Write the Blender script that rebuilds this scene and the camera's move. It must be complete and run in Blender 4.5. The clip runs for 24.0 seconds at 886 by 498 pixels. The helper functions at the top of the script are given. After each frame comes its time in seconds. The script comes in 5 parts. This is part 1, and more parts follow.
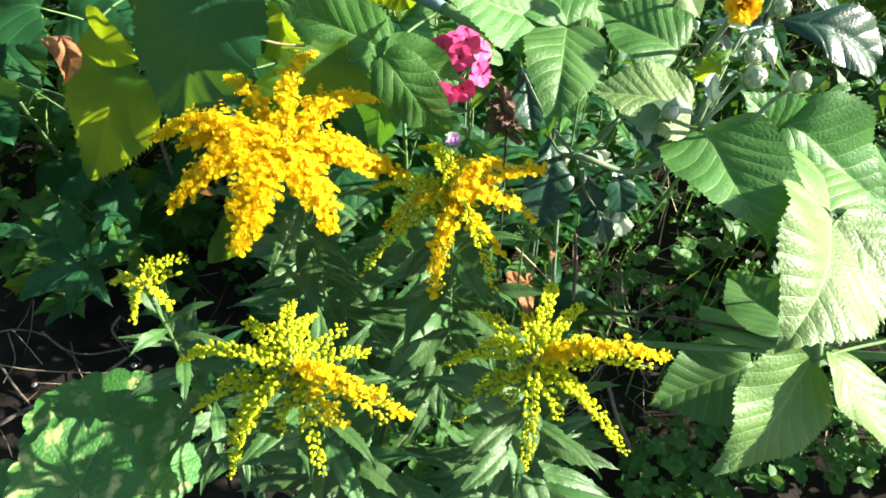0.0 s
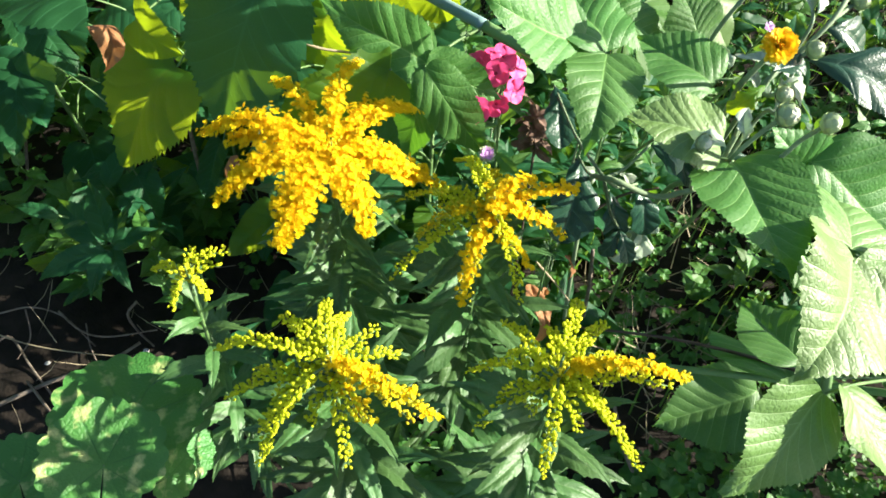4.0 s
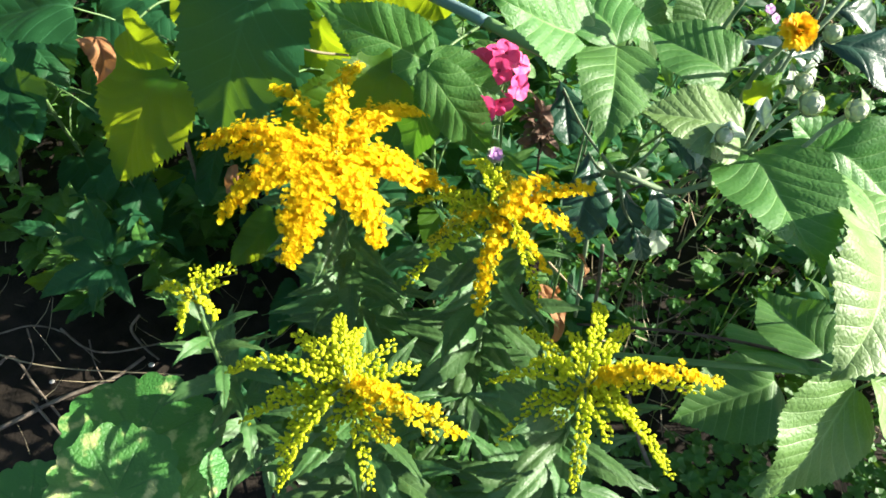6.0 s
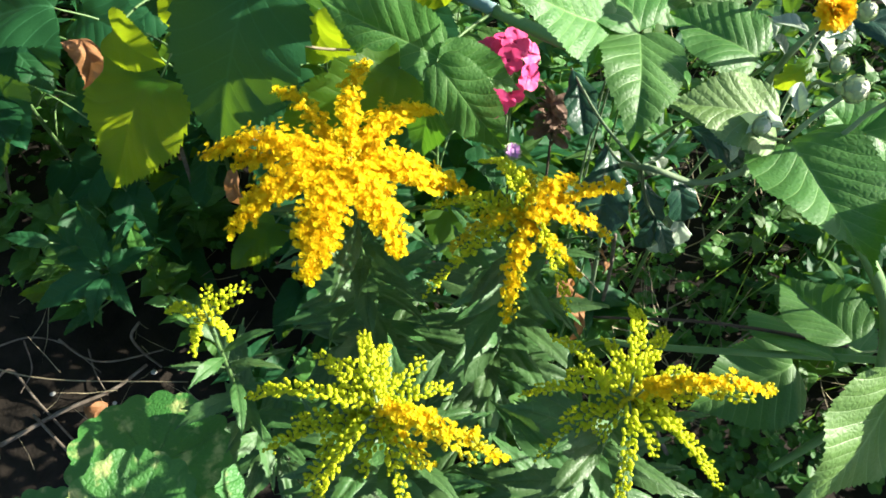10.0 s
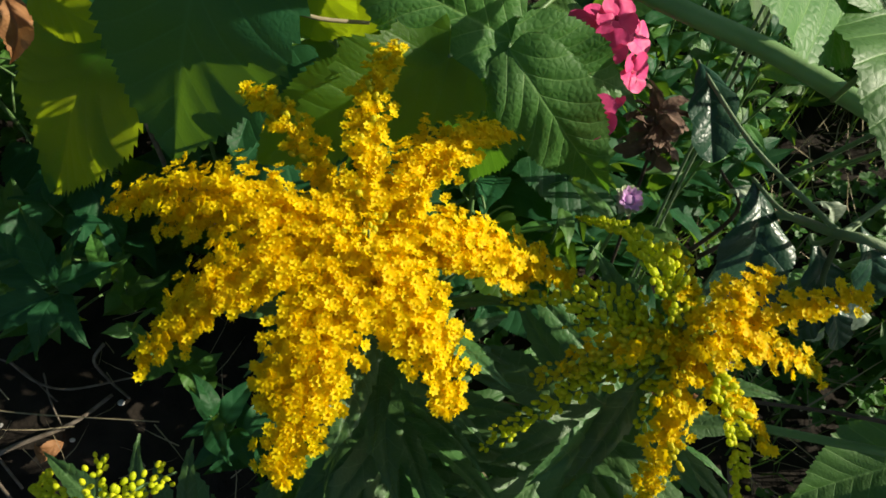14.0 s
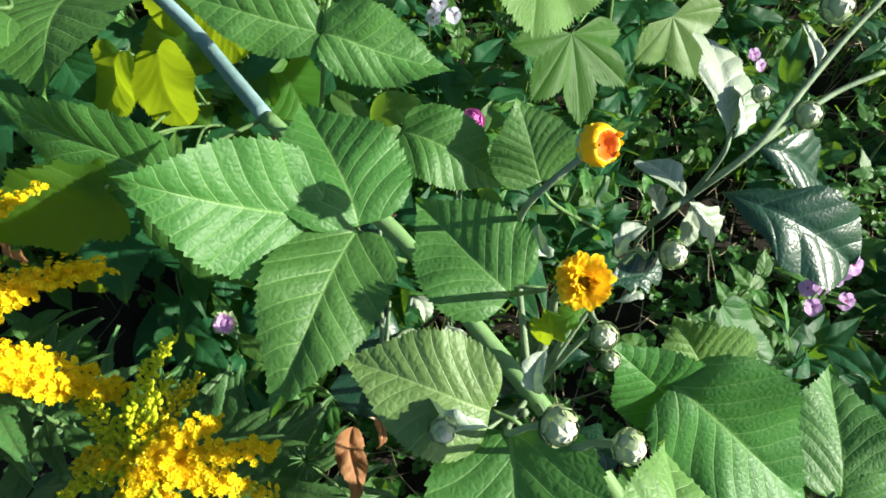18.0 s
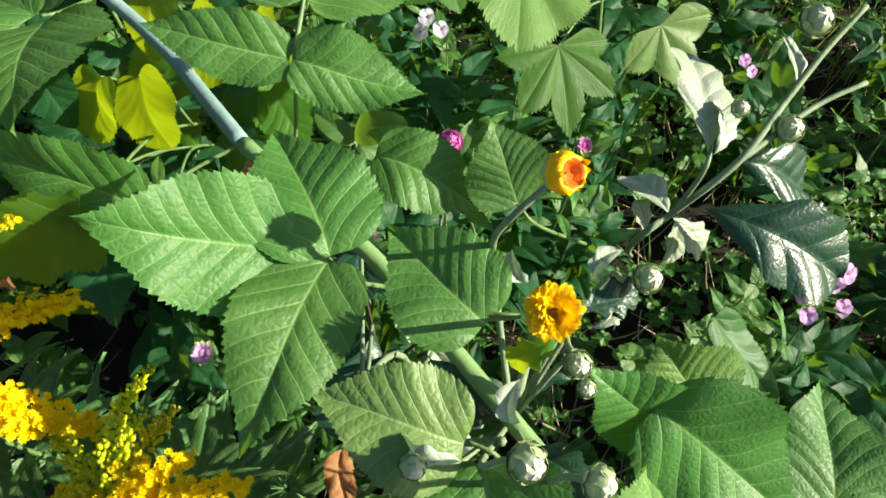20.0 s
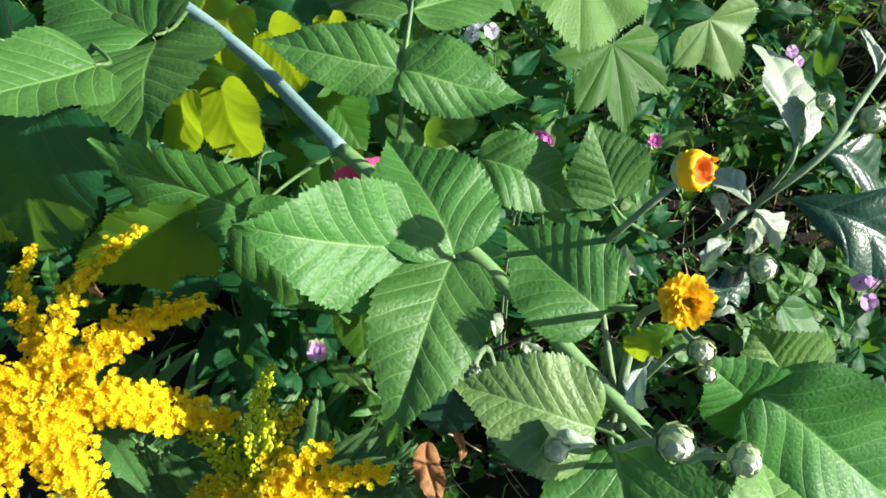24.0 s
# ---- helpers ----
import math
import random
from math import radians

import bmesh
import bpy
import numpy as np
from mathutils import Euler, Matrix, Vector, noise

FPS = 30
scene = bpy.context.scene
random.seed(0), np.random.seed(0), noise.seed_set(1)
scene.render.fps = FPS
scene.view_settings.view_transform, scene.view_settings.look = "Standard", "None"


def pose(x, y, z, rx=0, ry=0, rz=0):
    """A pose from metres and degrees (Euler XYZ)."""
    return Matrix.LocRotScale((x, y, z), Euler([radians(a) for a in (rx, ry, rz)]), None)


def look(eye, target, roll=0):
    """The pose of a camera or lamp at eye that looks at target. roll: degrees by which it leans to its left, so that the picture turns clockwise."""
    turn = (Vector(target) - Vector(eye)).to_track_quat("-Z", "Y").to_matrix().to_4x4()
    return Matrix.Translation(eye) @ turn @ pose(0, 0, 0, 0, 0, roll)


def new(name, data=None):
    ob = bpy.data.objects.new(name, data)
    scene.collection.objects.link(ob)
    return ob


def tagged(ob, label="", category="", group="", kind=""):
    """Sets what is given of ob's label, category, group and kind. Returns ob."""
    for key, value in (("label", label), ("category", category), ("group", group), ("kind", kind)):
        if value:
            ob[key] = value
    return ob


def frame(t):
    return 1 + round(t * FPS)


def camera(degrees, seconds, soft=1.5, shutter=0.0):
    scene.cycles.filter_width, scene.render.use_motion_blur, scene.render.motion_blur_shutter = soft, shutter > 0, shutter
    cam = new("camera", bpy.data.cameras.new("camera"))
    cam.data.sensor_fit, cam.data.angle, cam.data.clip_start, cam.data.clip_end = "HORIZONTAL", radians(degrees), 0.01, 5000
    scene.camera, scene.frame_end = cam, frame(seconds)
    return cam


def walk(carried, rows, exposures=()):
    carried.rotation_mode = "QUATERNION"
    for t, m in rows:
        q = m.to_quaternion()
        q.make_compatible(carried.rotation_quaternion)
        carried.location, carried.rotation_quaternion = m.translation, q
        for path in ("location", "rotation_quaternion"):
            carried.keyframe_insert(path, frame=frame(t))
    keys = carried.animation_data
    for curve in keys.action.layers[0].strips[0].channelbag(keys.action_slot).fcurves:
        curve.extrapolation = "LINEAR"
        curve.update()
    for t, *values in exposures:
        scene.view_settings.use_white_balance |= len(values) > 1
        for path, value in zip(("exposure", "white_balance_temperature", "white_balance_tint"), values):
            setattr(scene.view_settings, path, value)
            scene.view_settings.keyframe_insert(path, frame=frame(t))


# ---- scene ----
cam = camera(66.52, 24.0, soft=1.7)
PATH = [
    (0, (0.0143, 0.0036, 1.2037), (0.0045, 0.5694, 0.3792), -1.34),
    (0.5, (0.0191, -0.0100, 1.2180), (0.0065, 0.5756, 0.4075), 0.21),
    (1, (0.0130, -0.0142, 1.2231), (-0.0160, 0.5678, 0.4105), 0.39),
    (1.5, (0.0275, 0.0031, 1.2259), (0.0206, 0.5758, 0.4062), 1.73),
    (2, (0.0136, 0.0076, 1.2080), (-0.0114, 0.5724, 0.3831), 1.02),
    (2.5, (0.0036, 0.0007, 1.2015), (-0.0161, 0.5439, 0.3621), 1.98),
    (4.5, (-0.0123, -0.0071, 1.2231), (-0.0263, 0.5739, 0.4093), 1.97),
    (5, (-0.0176, 0.0040, 1.2095), (-0.0305, 0.5740, 0.3880), 1.14),
    (5.5, (-0.0189, 0.0053, 1.2087), (-0.0338, 0.5755, 0.3873), 0.79),
    (6, (-0.0203, 0.0119, 1.2104), (-0.0339, 0.5804, 0.3878), -0.09),
    (6.5, (-0.0228, 0.0120, 1.2102), (-0.0337, 0.5855, 0.3911), 0.17),
    (7, (-0.0279, 0.0183, 1.2093), (-0.0397, 0.5870, 0.3868), -0.21),
    (7.5, (-0.0233, 0.0252, 1.2082), (-0.0336, 0.5942, 0.3859), -0.58),
    (8, (-0.0250, 0.0284, 1.2057), (-0.0378, 0.5917, 0.3796), -1.47),
    (8.5, (-0.0255, 0.0244, 1.2052), (-0.0384, 0.5855, 0.3775), -1.17),
    (9, (-0.0283, 0.0275, 1.2016), (-0.0377, 0.5822, 0.3697), -1.24),
    (9.5, (-0.0294, 0.0284, 1.2019), (-0.0412, 0.5835, 0.3702), -1.41),
    (11.5, (-0.1342, 0.1510, 1.1002), (-0.0783, 0.6545, 0.2380), -0.94),
    (12, (-0.1406, 0.1821, 1.0523), (-0.1407, 0.7021, 0.1981), -0.21),
    (12.5, (-0.1196, 0.2058, 1.0564), (-0.1588, 0.7500, 0.2184), -1.85),
    (13, (-0.0926, 0.2248, 1.0439), (-0.1025, 0.7664, 0.2033), 0.18),
    (13.5, (-0.0864, 0.2343, 1.0466), (-0.1019, 0.7631, 0.1980), -1.61),
    (14, (-0.0779, 0.2268, 1.0471), (-0.0910, 0.7406, 0.1893), -0.57),
    (14.5, (-0.0832, 0.2241, 1.0660), (-0.1056, 0.7411, 0.2103), -1.27),
    (15, (-0.0764, 0.2109, 1.0885), (-0.0951, 0.7294, 0.2336), -0.40),
    (15.5, (-0.0720, 0.2361, 1.1509), (0.0291, 0.7386, 0.2923), 3.82),
    (16, (-0.0182, 0.2113, 1.1643), (-0.0110, 0.6958, 0.2896), 4.78),
    (16.5, (0.0258, 0.2071, 1.1902), (-0.0327, 0.6835, 0.3130), 3.31),
    (17, (0.0707, 0.2225, 1.1929), (-0.0022, 0.7074, 0.3213), 3.35),
    (17.5, (0.1283, 0.2483, 1.1894), (0.0676, 0.7409, 0.3213), 4.12),
    (18, (0.1799, 0.2854, 1.1763), (0.1326, 0.7636, 0.2993), 3.00),
    (18.5, (0.2005, 0.2906, 1.1649), (0.1518, 0.7548, 0.2805), 3.68),
    (20.5, (0.1905, 0.3029, 1.1807), (0.1264, 0.7906, 0.3100), -0.35),
    (21, (0.1763, 0.2979, 1.1751), (0.1031, 0.7759, 0.2998), -1.48),
    (21.5, (0.1646, 0.3092, 1.1737), (0.0908, 0.7667, 0.2876), -2.34),
    (22, (0.1617, 0.3104, 1.1808), (0.0969, 0.7696, 0.2949), -1.60),
    (22.5, (0.1603, 0.3034, 1.2052), (0.0867, 0.7821, 0.3303), -2.82),
    (23, (0.1558, 0.2864, 1.2092), (0.0771, 0.7750, 0.3402), -3.11),
    (23.5, (0.1392, 0.2769, 1.2020), (0.0555, 0.7572, 0.3289), -3.23),
    (24, (0.1372, 0.2835, 1.1973), (0.0603, 0.7625, 0.3228), -2.82),
]
EXPOSURES = [(0.0, 1.92, 6250, 9), (7.0, 1.82, 6200, 9), (9.5, 1.80, 6150, 8), (11.5, 1.25, 6400, 8), (12.2, 1.08, 6500, 7), (13.0, 0.58, 6900, 7), (15.0, 0.70, 6300, 6), (15.5, 1.79, 6250, 8), (16.2, 2.14, 6200, 9),
    (17.2, 1.95, 6100, 8), (18.0, 1.25, 6050, 6), (18.5, 1.21, 6200, 6), (20.5, 1.27, 6700, 7), (21.4, 1.27, 6700, 7), (21.8, 1.29, 5500, 3), (22.1, 1.29, 5500, 3), (22.4, 1.27, 6500, 7), (23.0, 1.27, 6400, 7), (23.2, 1.27, 5500, 3), (24.0, 1.27, 5950, 6)]
walk(cam, [(t, look(eye, target, roll)) for t, eye, target, roll in PATH], EXPOSURES)

# ---- world and sun ----
SUN_AZIMUTH, SUN_HEIGHT = radians(85), radians(24.5)   # azimuth from +y towards +x
world = bpy.data.worlds.new("garden_sky")
scene.world = world
world.use_nodes = True
wn = world.node_tree.nodes
sky = wn.new("ShaderNodeTexSky")
sky.sky_type, sky.sun_disc = "NISHITA", False
sky.sun_elevation, sky.sun_rotation = SUN_HEIGHT, SUN_AZIMUTH
world.node_tree.links.new(sky.outputs[0], wn["Background"].inputs[0])
wn["Background"].inputs[1].default_value = 0.066
sun = new("sun", bpy.data.lights.new("sun", "SUN"))
sun.data.energy, sun.data.angle, sun.data.color = 5.0, radians(0.5), (1.0, 0.92, 0.76)
sun_way = Vector((math.sin(SUN_AZIMUTH) * math.cos(SUN_HEIGHT), math.cos(SUN_AZIMUTH) * math.cos(SUN_HEIGHT), math.sin(SUN_HEIGHT)))
sun.matrix_world = look(sun_way * 10, (0, 0, 0))

# ---- materials ----
def shade(name):
    m = bpy.data.materials.new(name)
    m.use_nodes = True
    return m, m.node_tree.nodes, m.node_tree.links, m.node_tree.nodes["Principled BSDF"]


def calc(nt, op, a, b=None, clamp=False):
    n = nt.nodes.new("ShaderNodeMath")
    n.operation, n.use_clamp = op, clamp
    for i, v in enumerate((a, b)):
        if v is None:
            continue
        if isinstance(v, (int, float)):
            n.inputs[i].default_value = v
        else:
            nt.links.new(v, n.inputs[i])
    return n.outputs[0]


def blend(nt, fac, a, b, mode="MIX"):
    n = nt.nodes.new("ShaderNodeMix")
    n.data_type, n.blend_type = "RGBA", mode
    for sock, v in ((n.inputs[0], fac), (n.inputs[6], a), (n.inputs[7], b)):
        if isinstance(v, (int, float)):
            sock.default_value = v
        elif isinstance(v, tuple):
            sock.default_value = (*v, 1)
        else:
            nt.links.new(v, sock)
    return n.outputs[2]


def noise_out(nt, scale, detail=3.0, coords=None):
    n = nt.nodes.new("ShaderNodeTexNoise")
    n.inputs["Scale"].default_value, n.inputs["Detail"].default_value = scale, detail
    if coords is None:
        c = nt.nodes.new("ShaderNodeTexCoord")
        coords = c.outputs["Object"]
    nt.links.new(coords, n.inputs["Vector"])
    return n.outputs[0]


def leaf_material(name, colour, vein, thin, veins=8, radial=False, rough=0.45, gloss=0.5, through_part=0.32, sun_dapples=None, wide=0.10, relief=0.25, pucker=0.4):
    """colour: leaf flesh; vein: colour of the veins; thin: tint of the light that comes through."""
    m, nodes, links, bsdf = shade(name)
    nt = m.node_tree
    uv = nodes.new("ShaderNodeUVMap")
    sep = nodes.new("ShaderNodeSeparateXYZ")
    links.new(uv.outputs[0], sep.inputs[0])
    u, v = sep.outputs[0], sep.outputs[1]
    mid = calc(nt, "ABSOLUTE", calc(nt, "SUBTRACT", u, 0.5))
    along = u if radial else v
    side = calc(nt, "ABSOLUTE", calc(nt, "SUBTRACT", calc(nt, "FRACT", calc(nt, "ADD", calc(nt, "MULTIPLY", along, float(veins)), 0.5)), 0.5))
    side_line = calc(nt, "SUBTRACT", 1.0, calc(nt, "DIVIDE", side, wide), True)
    mid_line = calc(nt, "SUBTRACT", 1.0, calc(nt, "DIVIDE", mid, 0.022), True)
    fine = noise_out(nt, 260.0, 2.0)
    broad = noise_out(nt, 28.0, 3.0)
    if radial:
        lines = calc(nt, "MULTIPLY", side_line, calc(nt, "SUBTRACT", 1.15, v, True))
    else:
        lines = calc(nt, "MAXIMUM", calc(nt, "MULTIPLY", side_line, calc(nt, "SUBTRACT", 0.85, calc(nt, "MULTIPLY", mid, 0.9))), calc(nt, "MULTIPLY", mid_line, 0.8))
    net = nodes.new("ShaderNodeTexVoronoi")
    net.feature = "DISTANCE_TO_EDGE"
    net.inputs["Scale"].default_value = 230.0
    spot = nodes.new("ShaderNodeTexCoord")
    links.new(spot.outputs["Object"], net.inputs["Vector"])
    cells = calc(nt, "MULTIPLY", net.outputs["Distance"], 3.2, True)
    info = nodes.new("ShaderNodeObjectInfo")
    vary = nodes.new("ShaderNodeHueSaturation")
    vary.inputs["Color"].default_value = (*colour, 1)
    links.new(calc(nt, "ADD", 0.484, calc(nt, "MULTIPLY", info.outputs["Random"], 0.03)), vary.inputs["Hue"])
    links.new(calc(nt, "ADD", 0.78, calc(nt, "MULTIPLY", info.outputs["Random"], 0.45)), vary.inputs["Value"])
    dark = blend(nt, 1.0, vary.outputs[0], (0.62, 0.7, 0.6), "MULTIPLY")
    flesh = blend(nt, calc(nt, "ADD", calc(nt, "MULTIPLY", broad, 1.2), -0.1, True), dark, vary.outputs[0])
    flesh = blend(nt, calc(nt, "MULTIPLY", fine, 0.25), flesh, vein)
    flesh = blend(nt, calc(nt, "MULTIPLY", calc(nt, "SUBTRACT", 0.3, cells, True), 0.3), flesh, vein)
    # pale noise patches that paint dappled sunlight into the leaf colour
    if sun_dapples:
        dapple = noise_out(nt, 55.0, 4.0)
        flesh = blend(nt, calc(nt, "MULTIPLY", calc(nt, "SUBTRACT", dapple, 0.56, True), 7.0, True), flesh, sun_dapples)
    top = blend(nt, lines, flesh, vein)
    links.new(top, bsdf.inputs["Base Color"])
    bsdf.inputs["Roughness"].default_value = rough
    bsdf.inputs["Specular IOR Level"].default_value = gloss
    bump = nodes.new("ShaderNodeBump")
    bump.inputs["Strength"].default_value, bump.inputs["Distance"].default_value = relief, 0.002
    links.new(calc(nt, "ADD", calc(nt, "MULTIPLY", lines, -0.8), calc(nt, "ADD", calc(nt, "MULTIPLY", side, pucker), calc(nt, "ADD", calc(nt, "MULTIPLY", fine, 0.35), calc(nt, "MULTIPLY", cells, 0.34)))), bump.inputs["Height"])
    links.new(bump.outputs[0], bsdf.inputs["Normal"])
    tr = nodes.new("ShaderNodeBsdfTranslucent")
    links.new(blend(nt, lines, blend(nt, broad, thin, tuple(c * 0.8 for c in thin)), tuple(c * 0.75 for c in thin)), tr.inputs["Color"])
    mix = nodes.new("ShaderNodeMixShader")
    mix.inputs[0].default_value = through_part
    links.new(bsdf.outputs[0], mix.inputs[1])
    links.new(tr.outputs[0], mix.inputs[2])
    links.new(mix.outputs[0], nodes["Material Output"].inputs[0])
    return m


def plain_material(name, a, b, scale=60.0, rough=0.6, gloss=0.4, through_part=0.0, thin=None, relief=0.3, island=0.0):
    """Two colours mixed by noise; island adds a shift for each small piece."""
    m, nodes, links, bsdf = shade(name)
    nt = m.node_tree
    fac = calc(nt, "ADD", calc(nt, "MULTIPLY", calc(nt, "SUBTRACT", noise_out(nt, scale, 5.0), 0.5), 2.2), 0.5, True)
    if island:
        geo = nodes.new("ShaderNodeNewGeometry")
        fac = calc(nt, "ADD", calc(nt, "MULTIPLY", fac, 1 - island), calc(nt, "MULTIPLY", geo.outputs["Random Per Island"], island), True)
    col = blend(nt, fac, a, b)
    links.new(col, bsdf.inputs["Base Color"])
    bsdf.inputs["Roughness"].default_value, bsdf.inputs["Specular IOR Level"].default_value = rough, gloss
    bump = nodes.new("ShaderNodeBump")
    bump.inputs["Strength"].default_value, bump.inputs["Distance"].default_value = relief, 0.002
    links.new(noise_out(nt, scale * 6, 3.0), bump.inputs["Height"])
    links.new(bump.outputs[0], bsdf.inputs["Normal"])
    if through_part:
        tr = nodes.new("ShaderNodeBsdfTranslucent")
        if thin:
            tr.inputs["Color"].default_value = (*thin, 1)
        else:
            links.new(col, tr.inputs["Color"])
        mix = nodes.new("ShaderNodeMixShader")
        mix.inputs[0].default_value = through_part
        links.new(bsdf.outputs[0], mix.inputs[1])
        links.new(tr.outputs[0], mix.inputs[2])
        links.new(mix.outputs[0], nodes["Material Output"].inputs[0])
    return m


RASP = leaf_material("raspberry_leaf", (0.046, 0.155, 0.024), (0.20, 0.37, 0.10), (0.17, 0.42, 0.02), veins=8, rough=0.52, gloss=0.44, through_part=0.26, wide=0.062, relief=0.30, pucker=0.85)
# lighter copy of RASP: sun sheen put into the colour of some leaves
RASP_SUNLIT = leaf_material("raspberry_leaf_sunlit", (0.12, 0.23, 0.05), (0.28, 0.42, 0.15), (0.24, 0.40, 0.05), veins=8, rough=0.52, gloss=0.5, through_part=0.22, wide=0.055, relief=0.36, pucker=0.7)
# shade and sun from behind are put into these two leaf colours
HEART = leaf_material("shaded_broad_leaf", (0.016, 0.086, 0.030), (0.05, 0.17, 0.065), (0.18, 0.36, 0.02), veins=6, rough=0.5, gloss=0.25, through_part=0.35, wide=0.07)
YELLOW = leaf_material("backlit_leaf", (0.065, 0.20, 0.012), (0.14, 0.28, 0.03), (0.46, 0.60, 0.012), veins=6, rough=0.5, through_part=0.6, wide=0.07)
VINE = leaf_material("lobed_leaf", (0.06, 0.17, 0.026), (0.10, 0.23, 0.04), (0.26, 0.46, 0.03), veins=5, radial=True, rough=0.55, gloss=0.3, through_part=0.42, wide=0.03)
# its pale patches are painted dapples of sun
GEUM = leaf_material("scalloped_leaf", (0.075, 0.26, 0.05), (0.030, 0.13, 0.03), (0.24, 0.48, 0.04), veins=7, radial=True, rough=0.5, through_part=0.3, wide=0.06, sun_dapples=(0.50, 0.54, 0.20), relief=0.6, pucker=1.5)
VINE_PALE = leaf_material("pale_lobed_leaf", (0.13, 0.25, 0.05), (0.22, 0.34, 0.10), (0.34, 0.50, 0.06), veins=3, radial=True, rough=0.5, through_part=0.35, wide=0.03)
ROD_LEAF = leaf_material("goldenrod_leaf", (0.055, 0.145, 0.036), (0.13, 0.23, 0.08), (0.14, 0.28, 0.04), veins=7, rough=0.5, gloss=0.5, through_part=0.2, wide=0.05)
HERB = leaf_material("herb_leaf", (0.035, 0.125, 0.022), (0.07, 0.18, 0.04), (0.20, 0.40, 0.02), veins=6, rough=0.55, through_part=0.32, wide=0.08)
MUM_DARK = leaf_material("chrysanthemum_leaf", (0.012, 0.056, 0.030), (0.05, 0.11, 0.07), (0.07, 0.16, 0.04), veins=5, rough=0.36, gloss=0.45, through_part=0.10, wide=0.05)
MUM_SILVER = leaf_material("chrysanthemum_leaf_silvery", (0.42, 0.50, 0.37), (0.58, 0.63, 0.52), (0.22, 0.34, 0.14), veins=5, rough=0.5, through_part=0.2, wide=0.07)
PHLOX_LEAF = leaf_material("phlox_leaf", (0.06, 0.18, 0.026), (0.15, 0.29, 0.07), (0.26, 0.46, 0.03), veins=7, rough=0.52, through_part=0.32, wide=0.06)
CLOVER = plain_material("clover_leaf", (0.03, 0.12, 0.018), (0.07, 0.20, 0.03), 40.0, 0.5, 0.4, 0.3, (0.22, 0.40, 0.04), 0.2, 0.6)
HEDGE = plain_material("hedge_leaf", (0.02, 0.07, 0.015), (0.045, 0.12, 0.028), 20.0, 0.5, 0.4, 0.2, (0.14, 0.28, 0.03), 0.2, 0.6)
GRASS = plain_material("grass_blade", (0.06, 0.15, 0.03), (0.14, 0.25, 0.06), 30.0, 0.5, 0.4, 0.3, (0.24, 0.40, 0.05), 0.2, 0.6)
STRAW = plain_material("dry_grass", (0.24, 0.19, 0.11), (0.40, 0.34, 0.22), 40.0, 0.7, 0.3, 0.1, None, 0.3, 0.7)
DRY = plain_material("dry_leaf", (0.20, 0.085, 0.03), (0.42, 0.21, 0.09), 60.0, 0.65, 0.35, 0.25, (0.5, 0.22, 0.06), 0.6)
DRY_FLOWER = plain_material("dry_flower", (0.10, 0.06, 0.045), (0.22, 0.14, 0.10), 80.0, 0.75, 0.25, 0.1, None, 0.5, 0.5)
SOIL = plain_material("garden_soil", (0.010, 0.008, 0.006), (0.030, 0.023, 0.017), 22.0, 0.9, 0.2, relief=1.0)
TWIG = plain_material("twig_bark", (0.10, 0.075, 0.055), (0.24, 0.20, 0.16), 70.0, 0.8, 0.25, relief=0.6)
DARK_TWIG = plain_material("dark_bark", (0.045, 0.03, 0.022), (0.10, 0.075, 0.055), 70.0, 0.75, 0.3, relief=0.6)
STEM = plain_material("green_stem", (0.08, 0.15, 0.05), (0.15, 0.25, 0.08), 50.0, 0.5, 0.4)
STEM_PALE = plain_material("downy_stem", (0.13, 0.19, 0.10), (0.22, 0.29, 0.17), 60.0, 0.65, 0.3)
CANE = plain_material("bloomed_cane", (0.15, 0.25, 0.23), (0.27, 0.39, 0.41), 25.0, 0.6, 0.3)
CANE_GREEN = plain_material("green_cane", (0.13, 0.24, 0.08), (0.20, 0.33, 0.13), 25.0, 0.5, 0.4)
GOLD = plain_material("goldenrod_blossom", (0.85, 0.63, 0.003), (0.90, 0.76, 0.006), 120.0, 0.6, 0.2, 0.5, (0.93, 0.65, 0.006), 0.2, 0.7)
BUD = plain_material("goldenrod_bud", (0.62, 0.62, 0.02), (0.92, 0.78, 0.03), 40.0, 0.5, 0.3, 0.5, (0.6, 0.55, 0.03), 0.2, 0.75)
BUD_GREEN = plain_material("goldenrod_green_bud", (0.56, 0.66, 0.015), (0.95, 0.90, 0.03), 40.0, 0.5, 0.3, 0.5, (0.6, 0.66, 0.04), 0.2, 0.75)
PINK = plain_material("phlox_petal", (0.86, 0.05, 0.24), (0.95, 0.16, 0.40), 50.0, 0.5, 0.3, 0.3, (0.9, 0.06, 0.22), 0.2)
PINK_EYE = plain_material("phlox_eye", (0.30, 0.005, 0.05), (0.5, 0.02, 0.1), 80.0, 0.5, 0.3)
LILAC = plain_material("lilac_petal", (0.58, 0.30, 0.62), (0.74, 0.48, 0.78), 50.0, 0.5, 0.3, 0.3, (0.7, 0.4, 0.75), 0.2)
PALE_LILAC = plain_material("pale_petal", (0.62, 0.60, 0.80), (0.80, 0.78, 0.9), 50.0, 0.5, 0.3, 0.3, (0.7, 0.68, 0.85), 0.2)
PURPLE = plain_material("purple_bud", (0.42, 0.06, 0.30), (0.66, 0.20, 0.50), 60.0, 0.45, 0.4, 0.15, (0.5, 0.1, 0.4), 0.2, 0.3)
MUM_YELLOW = plain_material("chrysanthemum_petal", (0.92, 0.58, 0.0), (0.97, 0.79, 0.012), 50.0, 0.5, 0.3, 0.3, (0.95, 0.5, 0.01), 0.2, 0.5)
